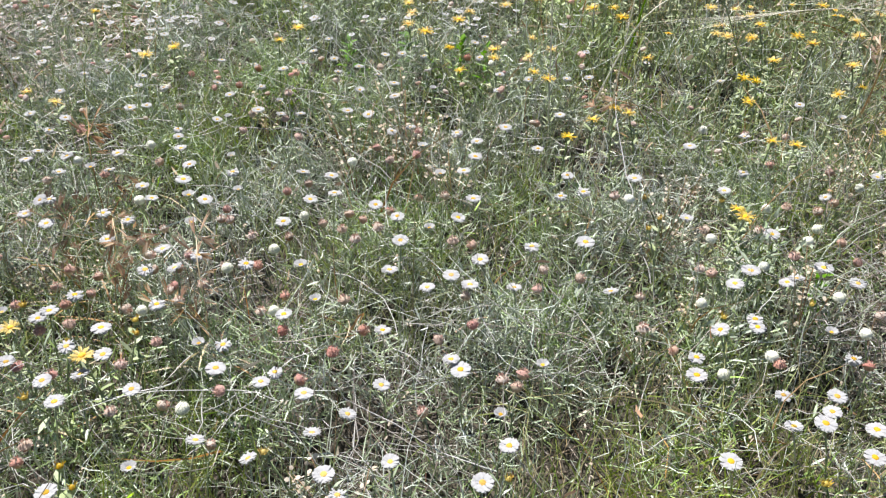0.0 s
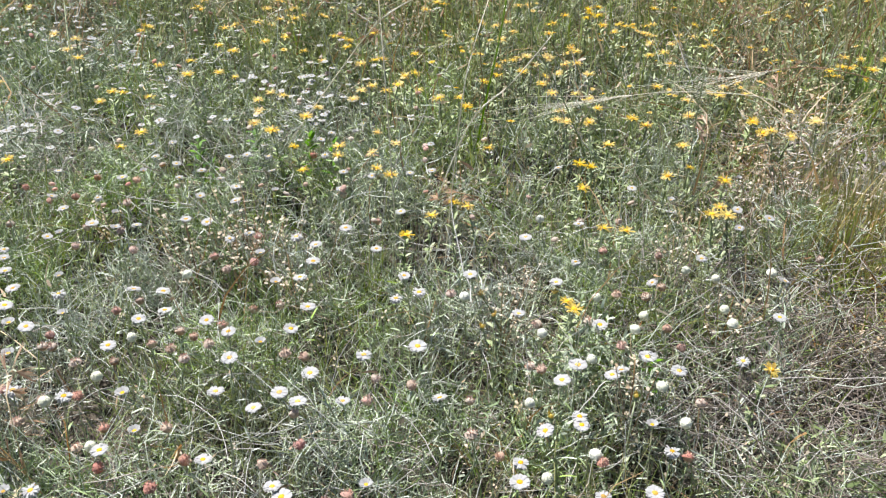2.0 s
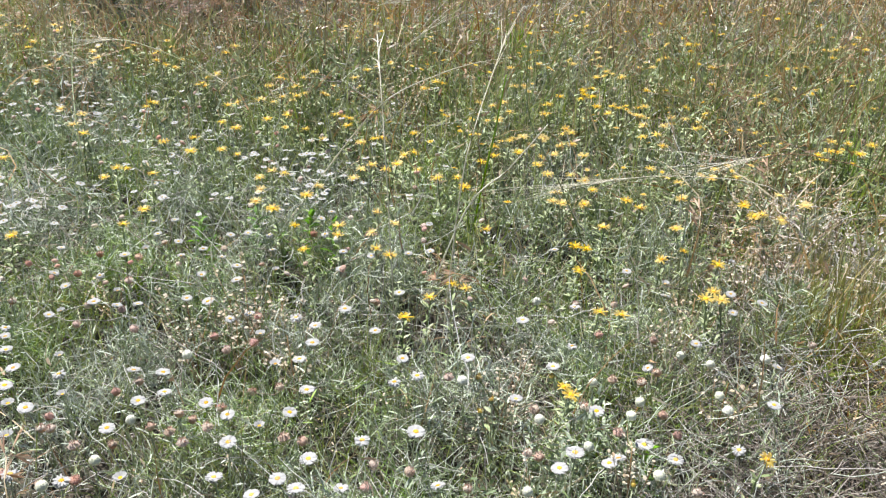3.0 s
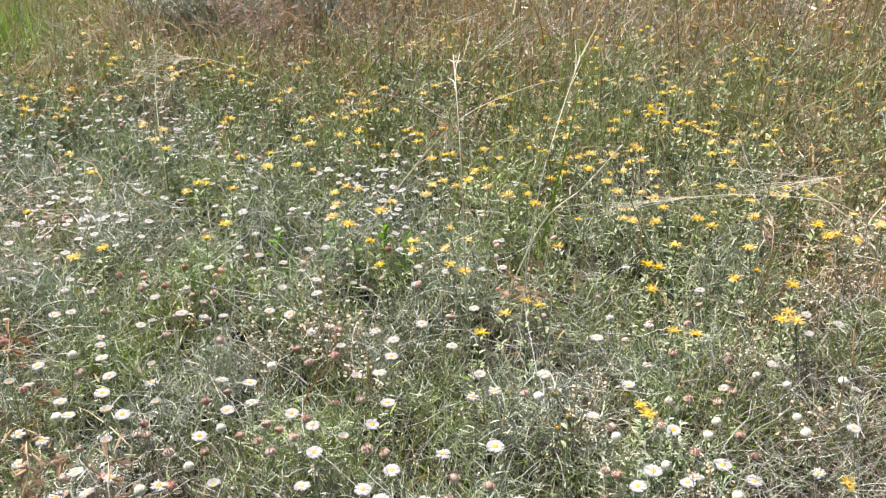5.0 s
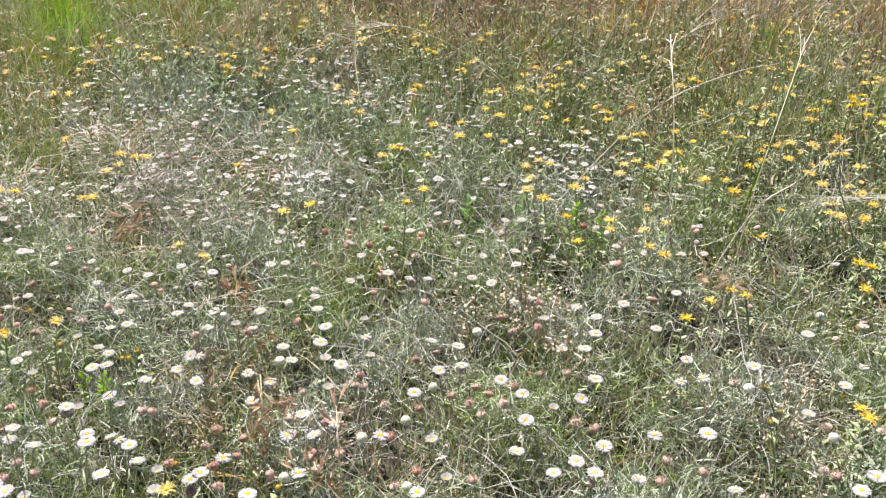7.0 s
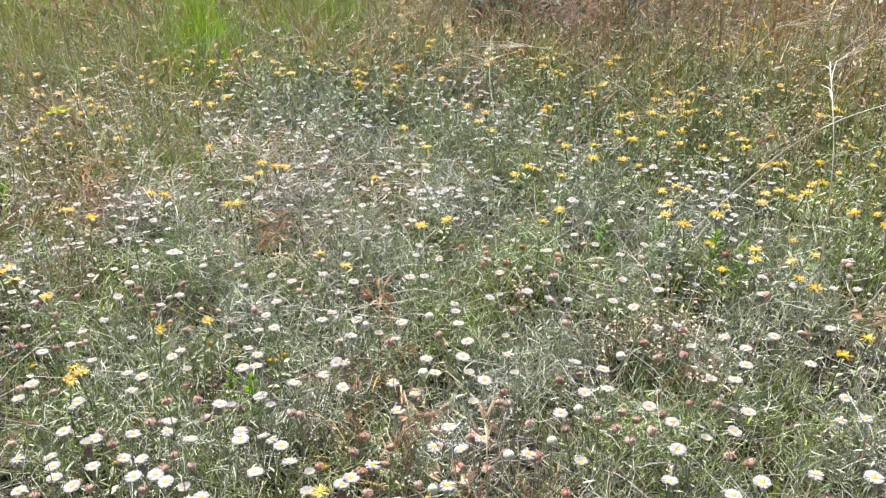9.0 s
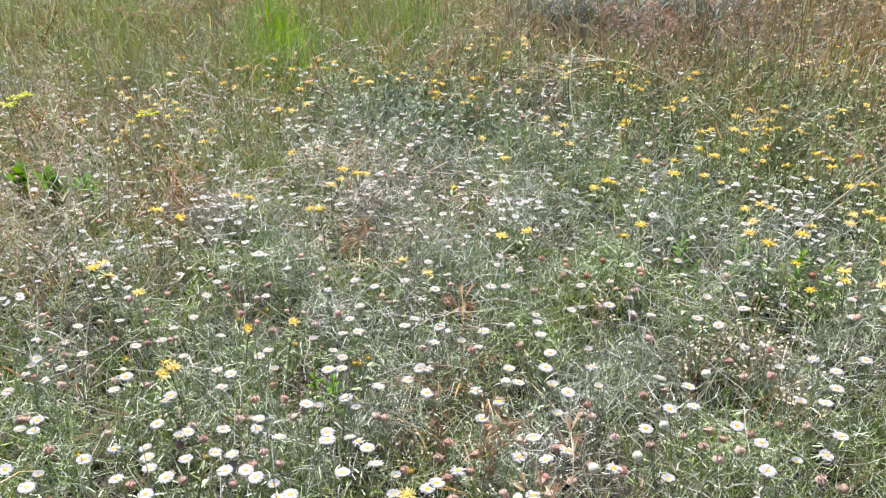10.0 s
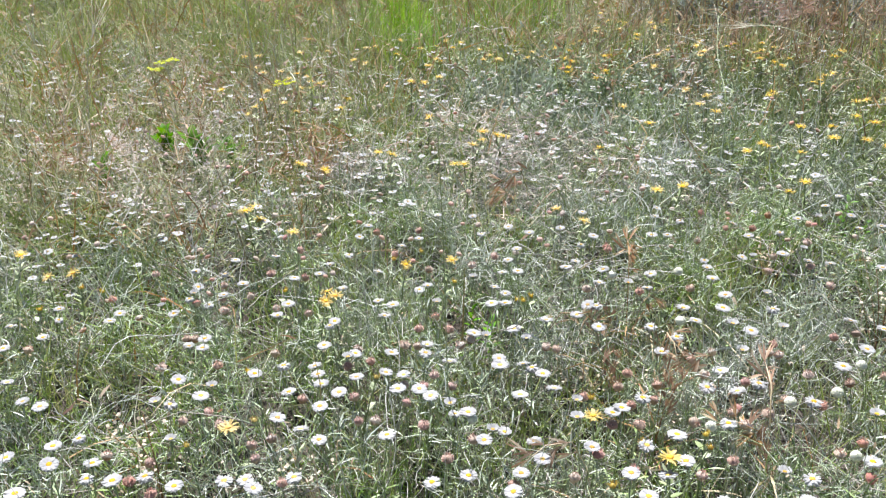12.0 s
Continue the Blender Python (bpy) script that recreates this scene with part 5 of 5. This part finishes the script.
for number, (words, stuff, count, tall, wide, (px, py)) in enumerate(TUFTS):
    tuft = grass_tuft(200 + number, count, tall, wide, stuff, words)
    tuft.location = on_soil(px, py)

# tall needlegrass, from the soil to the tip
needlegrass("pale tall needlegrass stem with white awns", [(0.195, 1.27, 0.07), (0.190, 1.30, 0.29), (0.185, 1.35, 0.42), (0.178, 1.48, 0.515)], 7, 81, 0.0011, 0.06, M_AWN, 0.0013, 0.05)
needlegrass("pale leaning needlegrass stem with long awns", [(0.26, 1.19, 0.07), (0.292, 1.24, 0.345), (0.321, 1.301, 0.437), (0.380, 1.47, 0.51)], 6, 82, 0.0010, 0.10, M_AWN, 0.0010, 0.05)
needlegrass("fallen needlegrass with pale awns lying over the asters", [(0.95, 1.42, 0.08), (0.86, 1.42, 0.25), (0.67, 1.43, 0.285), (0.52, 1.48, 0.250)], 11, 83, 0.0010, 0.22, M_AWN, 0.0006)
needlegrass("arched needlegrass with long pale awns", [(1.10, 1.30, 0.08), (1.02, 1.34, 0.28), (0.88, 1.40, 0.33), (0.74, 1.42, 0.31)], 10, 84, 0.0010, 0.22, M_STRAW, 0.0006)
needlegrass("arched needlegrass with a bowed dark stem", [(0.07, 1.72, 0.10), (-0.03, 1.76, 0.25), (-0.16, 1.80, 0.360), (-0.30, 1.85, 0.412), (-0.39, 1.905, 0.405)], 12, 85, 0.0012, 0.22)
needlegrass("upright dark needlegrass stem in dry grass", [(-1.22, 1.33, 0.08), (-1.24, 1.34, 0.32), (-1.25, 1.35, 0.50), (-1.27, 1.36, 0.60)], 5, 86, 0.0014, 0.10)
needlegrass("thin upright stem among daisies", [(-0.54, 0.72, 0.04), (-0.54, 0.72, 0.22), (-0.54, 0.72, 0.38), (-0.545, 0.725, 0.50)], 0, 87, 0.0008)
needlegrass("upright dark needlegrass stem", [(-0.37, 1.58, 0.09), (-0.383, 1.662, 0.29), (-0.43, 1.82, 0.36), (-0.45, 1.93, 0.42)], 3, 88, 0.0012, 0.08)
needlegrass("upright dark stem among asters", [(0.665, 1.34, 0.08), (0.67, 1.353, 0.289), (0.675, 1.36, 0.36), (0.68, 1.37, 0.40)], 2, 89, 0.0012, 0.08)
needlegrass("arched needlegrass with pale awns", [(-0.95, 1.95, 0.12), (-0.75, 1.98, 0.30), (-0.60, 2.0, 0.36), (-0.50, 2.0, 0.35)], 6, 90, 0.0011, 0.16)
needlegrass("pale bowed straw leaning across the asters", [(-0.04, 1.55, 0.10), (0.118, 1.555, 0.307), (0.195, 1.50, 0.405), (0.290, 1.56, 0.43), (0.35, 1.60, 0.435)], 3, 521, 0.0013, 0.09, M_AWN)
needlegrass("pale straw leaning over the asters", [(0.234, 1.3, 0.1), (0.307, 1.3, 0.293), (0.368, 1.3, 0.357), (0.423, 1.3, 0.426)], 0, 522, 0.0013, 0.1, M_AWN)
needlegrass("upright dark needlegrass stem among asters", [(0.551, 1.45, 0.1), (0.483, 1.45, 0.259), (0.421, 1.45, 0.386), (0.413, 1.45, 0.509)], 3, 523, 0.0013, 0.1)
needlegrass("green grass with a thick young spike", [(0.338, 1.55, 0.1), (0.359, 1.55, 0.227), (0.378, 1.55, 0.325), (0.394, 1.55, 0.427)], 0, 524, 0.0022, 0.1, M_LUSH)

needlegrass("drooping needlegrass with a pale brush of awns in dry grass", [(0.05, 2.24, 0.13), (0.10, 2.22, 0.30), (0.16, 2.20, 0.40), (0.20, 2.19, 0.415)], 11, 525, 0.0010, 0.13, M_AWN)
needlegrass("drooping needlegrass with a pale brush of awns in dry grass", [(0.12, 1.92, 0.11), (0.17, 1.90, 0.279), (0.219, 1.90, 0.373), (0.26, 1.90, 0.41)], 10, 526, 0.0010, 0.13, M_AWN)
needlegrass("leaning needlegrass with a white tuft at its tip", [(0.06, 1.79, 0.11), (-0.028, 1.80, 0.281), (-0.10, 1.80, 0.323), (-0.15, 1.80, 0.358)], 5, 527, 0.0012, 0.06, None, 0.0009)
needlegrass("dark leaning stem with straw-coloured awns", [(-0.36, 1.94, 0.11), (-0.406, 1.95, 0.269), (-0.442, 1.95, 0.332), (-0.483, 1.95, 0.388)], 0, 528, 0.0013)


def stray_needlegrass(n, seed):
    rnd = random.Random(seed)
    places = fan(n, 1.6, 4.2, 0.6, np.random.default_rng(seed), lambda x, y: np.maximum(dryness(x, y), 0.5 * goldness(x, y)))
    for k, (x, y) in enumerate(places.tolist()):
        a, h, lean = rnd.uniform(0, 6.28), rnd.uniform(0.28, 0.48), rnd.uniform(0.05, 0.25)
        c, s = math.cos(a), math.sin(a)
        g = on_soil(x, y)
        line = [g, g + Vector((c * lean * 0.2, s * lean * 0.2, h * 0.5)), g + Vector((c * lean * 0.55, s * lean * 0.55, h * 0.85)), g + Vector((c * lean, s * lean, h))]
        needlegrass("tall thin needlegrass with pale awns in dry grass", line, rnd.choice((0, 3, 5, 6)), 900 + k, 0.0011, rnd.uniform(0.1, 0.2), rnd.choice((M_STEM, M_STRAW, M_AWN)))


stray_needlegrass(38, 91)

for number, (px, py, tall, wide) in enumerate([(-0.62, 2.98, 0.30, 0.2), (-0.42, 3.02, 0.29, 0.2), (-0.80, 3.12, 0.30, 0.2), (-0.24, 3.10, 0.28, 0.2), (-0.2, 3.60, 0.24, 0.2), (-3.2, 2.6, 0.28, 0.22)]):
    sage_shrub(300 + number, px, py, tall, wide)

SORREL = [brome(92, 0.21, 10, M_RED)]
set_out(SORREL, spread(26, 93, lambda x, y: np.exp(-((x + 0.31) ** 2 + (y - 2.62) ** 2) / 0.012)) + spread(14, 94, lambda x, y: np.exp(-((x + 1.9) ** 2 + (y - 2.4) ** 2) / 0.05)), 95)


M_LIME = leafy("lime_floret", [(0.0, (0.52, 0.56, 0.05)), (0.6, (0.62, 0.62, 0.09)), (1.0, (0.42, 0.50, 0.06))], rough=0.7, sheer=0.2, bump=0.5)
M_LILAC = leafy("lilac_petal", [(0.0, (0.50, 0.36, 0.58)), (1.0, (0.60, 0.46, 0.66))], rough=0.6, sheer=0.3)


def parsley(seed, x, y, height, rays=9, reach=0.026):
    """A wild parsley: a bare green stem and a flat head of lime-yellow clusters on spokes."""
    rnd = random.Random(seed)
    thing = base("wild_parsley", "wild parsley with a flat lime-yellow flower head", "yellow flower", "wild parsleys")
    thing.location = on_soil(x, y)
    hub = Vector((0.006, 0, height - 0.022))
    bm = bmesh.new()
    tube(bm, curve((0, 0, -0.02), hub, 0.008, 6), 0.0018, 0.0012, 6)
    part("stem", bm, M_STEM, thing)
    for k in range(rays):
        a = k * 2.4
        r = reach * math.sqrt((k + 0.6) / rays)
        tip = hub + Vector((r * math.cos(a), r * math.sin(a), 0.022 + rnd.uniform(-0.003, 0.002)))
        bm = bmesh.new()
        tube(bm, curve(hub, tip, 0.001, 4), 0.0006, 0.0004, 4)
        spoke = part("spoke", bm, M_STEM, thing)
        bm = bmesh.new()
        for _ in range(14):
            b, q = rnd.uniform(0, 6.28), 0.0065 * math.sqrt(rnd.random())
            dome(bm, tip + Vector((q * math.cos(b), q * math.sin(b), rnd.uniform(-0.001, 0.0015))), (math.cos(b) * 0.4, math.sin(b) * 0.4, 1), 0.0017, 0.0014, 2, 6, 0.2, rnd)
        part("umbellet", bm, M_LIME, spoke)
    return thing


parsley(501, -1.578, 1.455, 0.255)
parsley(502, -1.60, 1.44, 0.235, 7, 0.02)
parsley(503, -1.400, 1.640, 0.165, 10, 0.026)


def lilac_flower(seed, x, y, height=0.17):
    rnd = random.Random(seed)
    thing = base("lilac_flower", "pale lilac flower standing in dry grass", "lilac flower", "lilac flowers")
    thing.location = on_soil(x, y)
    tip = Vector((0.01, 0, height))
    stalk(rnd, thing, tip, 0.001, 0.02, 4)
    bm = bmesh.new()
    for k in range(18):
        a = 0.35 * k
        out = Vector((math.cos(a), math.sin(a), 0))
        blade(bm, tip + out * 0.001, out + Vector((0, 0, rnd.uniform(0.0, 0.9))), (0, 0, 1), rnd.uniform(0.009, 0.013), 0.004, 0.2, 3, 0.5, 0.3)
    part("petals", bm, M_LILAC, thing)
    return thing


lilac_flower(511, -2.53, 2.50)
lilac_flower(512, -2.50, 2.53, 0.15)
lilac_flower(513, 1.37, 2.92)


# ---- flowers too far and many to tell apart, as stuff ----
def sprinkle(name, pieces, places, seed, label, category, tilt=0.25, size=(0.85, 1.15), lift=0.0):
    """Copies of small meshes (each a bmesh and its material), joined into one object."""
    rng = np.random.default_rng(seed)
    n = len(places)
    x, y = np.array(places).T
    z = heads_z(x, y) + lift + rng.normal(0, 0.012, n)
    a, b, c = rng.uniform(0, 6.28, n), rng.normal(0, tilt, n), rng.normal(0.05, tilt, n)
    s = rng.uniform(*size, n)
    verts, faces, index, start = [], [], [], 0
    for k, (bm, material) in enumerate(pieces):
        bm.verts.ensure_lookup_table()
        v = np.array([p.co[:] for p in bm.verts])
        f = [[p.index for p in q.verts] for q in bm.faces]
        r = np.stack([np.cos(a)[:, None] * v[:, 0] - np.sin(a)[:, None] * v[:, 1], np.sin(a)[:, None] * v[:, 0] + np.cos(a)[:, None] * v[:, 1], np.ones((n, 1)) * v[:, 2]], -1) * s[:, None, None]
        r[..., 2] += r[..., 0] * b[:, None] - r[..., 1] * c[:, None]
        r += np.stack([x, y, z], -1)[:, None, :]
        verts.append(r.reshape(-1, 3))
        for i in range(n):
            faces += [[start + i * len(v) + j for j in q] for q in f]
        index += [k] * (n * len(f))
        start += n * len(v)
        bm.free()
    me = bpy.data.meshes.new(name)
    me.from_pydata(np.concatenate(verts).tolist(), [], faces)
    for _, material in pieces:
        me.materials.append(material)
    me.polygons.foreach_set("material_index", index)
    return tagged(new(name, me), label, category, kind="stuff")


def ray_ring(count, inner, outer, width, rise):
    bm = bmesh.new()
    rnd = random.Random(count)
    for k in range(count):
        a = 2 * math.pi * (k + rnd.uniform(-0.3, 0.3)) / count
        out = Vector((math.cos(a), math.sin(a), 0))
        blade(bm, out * inner, out + Vector((0, 0, rise + rnd.uniform(-0.05, 0.05))), (0, 0, 1), (outer - inner) * rnd.uniform(0.85, 1.1), width, 0.1, 2, 0.5)
    bm.verts.index_update()
    return bm


def button(r, h, down=False):
    bm = bmesh.new()
    dome(bm, (0, 0, 0.0004), (0, 0, -1 if down else 1), r, h, 2, 7)
    bm.verts.index_update()
    return bm


def daisy_land(x, y):
    past = np.hypot(x, y) > 1.42
    return past * (1 - goldness(x, y) * 0.8) * (1 - (0.75 - 0.5 * ramp01((-x - 0.5) / 0.3) * ramp01((2.0 - y) / 0.3)) * dryness(x, y)) * ramp01((2.5 - y) / 0.5) * np.clip(0.5 + 0.5 * ripple(x, y, 0.2, 2), 0.1, 1) * ramp01((0.5 - x) / 0.5)


sprinkle("far_daisies", [(ray_ring(13, 0.0012, 0.0098, 0.0058, 0.03), M_PETAL), (button(0.0019, 0.0007), M_DISC), (button(0.004, 0.004, True), M_CALYX)],
         fan(1150, 1.3, 2.9, 0.6, np.random.default_rng(401), daisy_land), 402, "white fleabane daisies scattered over the far mat", "daisies", tilt=0.12, size=(0.52, 0.80))
sprinkle("far_asters", [(ray_ring(16, 0.002, 0.0115, 0.0026, 0.2), M_GOLD), (button(0.0038, 0.003), M_AMBER), (button(0.0038, 0.005, True), M_CALYX)],
         fan(260, 2.2, 4.6, 0.2, np.random.default_rng(403), lambda x, y: (y > 2.35) * (0.15 + 0.85 * ramp01((x + 0.6) / 0.8)) * ramp01((4.2 - y) / 1.2)), 404, "golden asters scattered through the far dry grass", "yellow flowers", lift=0.01, tilt=0.15, size=(0.65, 0.95))
sprinkle("small_asters", [(ray_ring(14, 0.0015, 0.0085, 0.0026, 0.25), M_GOLD), (button(0.0030, 0.0024), M_AMBER), (button(0.003, 0.004, True), M_CALYX)],
         fan(230, 1.3, 2.7, 0.5, np.random.default_rng(409), lambda x, y: goldness(x, y) * ramp01((x + 0.1) / 0.4) * np.clip(0.3 + 0.9 * ripple(x, y, 0.17, 12), 0.02, 1)), 410, "small yellow asters crowded between the larger ones", "yellow flowers", lift=0.0, tilt=0.25, size=(0.6, 1.0))
sprinkle("far_withered_heads", [(button(0.005, 0.0028), M_WITHER), (button(0.0048, 0.004, True), M_HUSK)],
         fan(460, 0.9, 2.6, 0.7, np.random.default_rng(405), lambda x, y: (1 - 0.7 * goldness(x, y)) * ramp01((0.6 - x) / 0.3) * (np.hypot(x, y) > 1.2)), 406, "withered rusty heads scattered over the far mat", "seed heads")


def flake():
    bm = bmesh.new()
    blade(bm, (0, 0, 0), (1, 0, 0.3), (0, 0, 1), 0.0034, 0.0024, 0.1, 2, 0.5, 0.3)
    blade(bm, (0, 0.002, -0.006), (-1, 0.4, 0.5), (0.2, 0, 1), 0.003, 0.002, 0.1, 2, 0.5, 0.3)
    blade(bm, (0.002, -0.002, -0.012), (0.2, -1, 0.2), (0, 0.3, 1), 0.003, 0.002, 0.1, 2, 0.5, 0.3)
    bm.verts.index_update()
    return bm


sprinkle("pale_chaff", [(flake(), M_CHAFF)], fan(1900, 1.1, 3.0, 0.4, np.random.default_rng(411), lambda x, y: np.maximum(0.8 * pale_patch(x, y), dryness(x, y) * ramp01((-x - 0.3) / 0.4) * ramp01((2.1 - y) / 0.5)) * np.clip(0.3 + 0.8 * ripple(x, y, 0.14, 19), 0.02, 1)),
         412, "pale pinkish chaff and bleached husks over the dry grass", "chaff", tilt=0.9, size=(1.0, 1.9), lift=-0.01)
sprinkle("papery_pods", [(flake(), M_POD)], fan(4200, 0.6, 4.2, 0.5, np.random.default_rng(407), lambda x, y: np.clip(0.3 + 0.5 * ripple(x, y, 0.15, 3), 0.03, 1) * (0.5 + 0.5 * goldness(x, y))),
         408, "pale papery pods and bracts caught in the mat", "dry pods", tilt=0.8, lift=-0.02)

for pattern in BROMES + RUSTY + PODS + HERBS + DOCKS + CUSHION + SORREL:
    away(pattern)
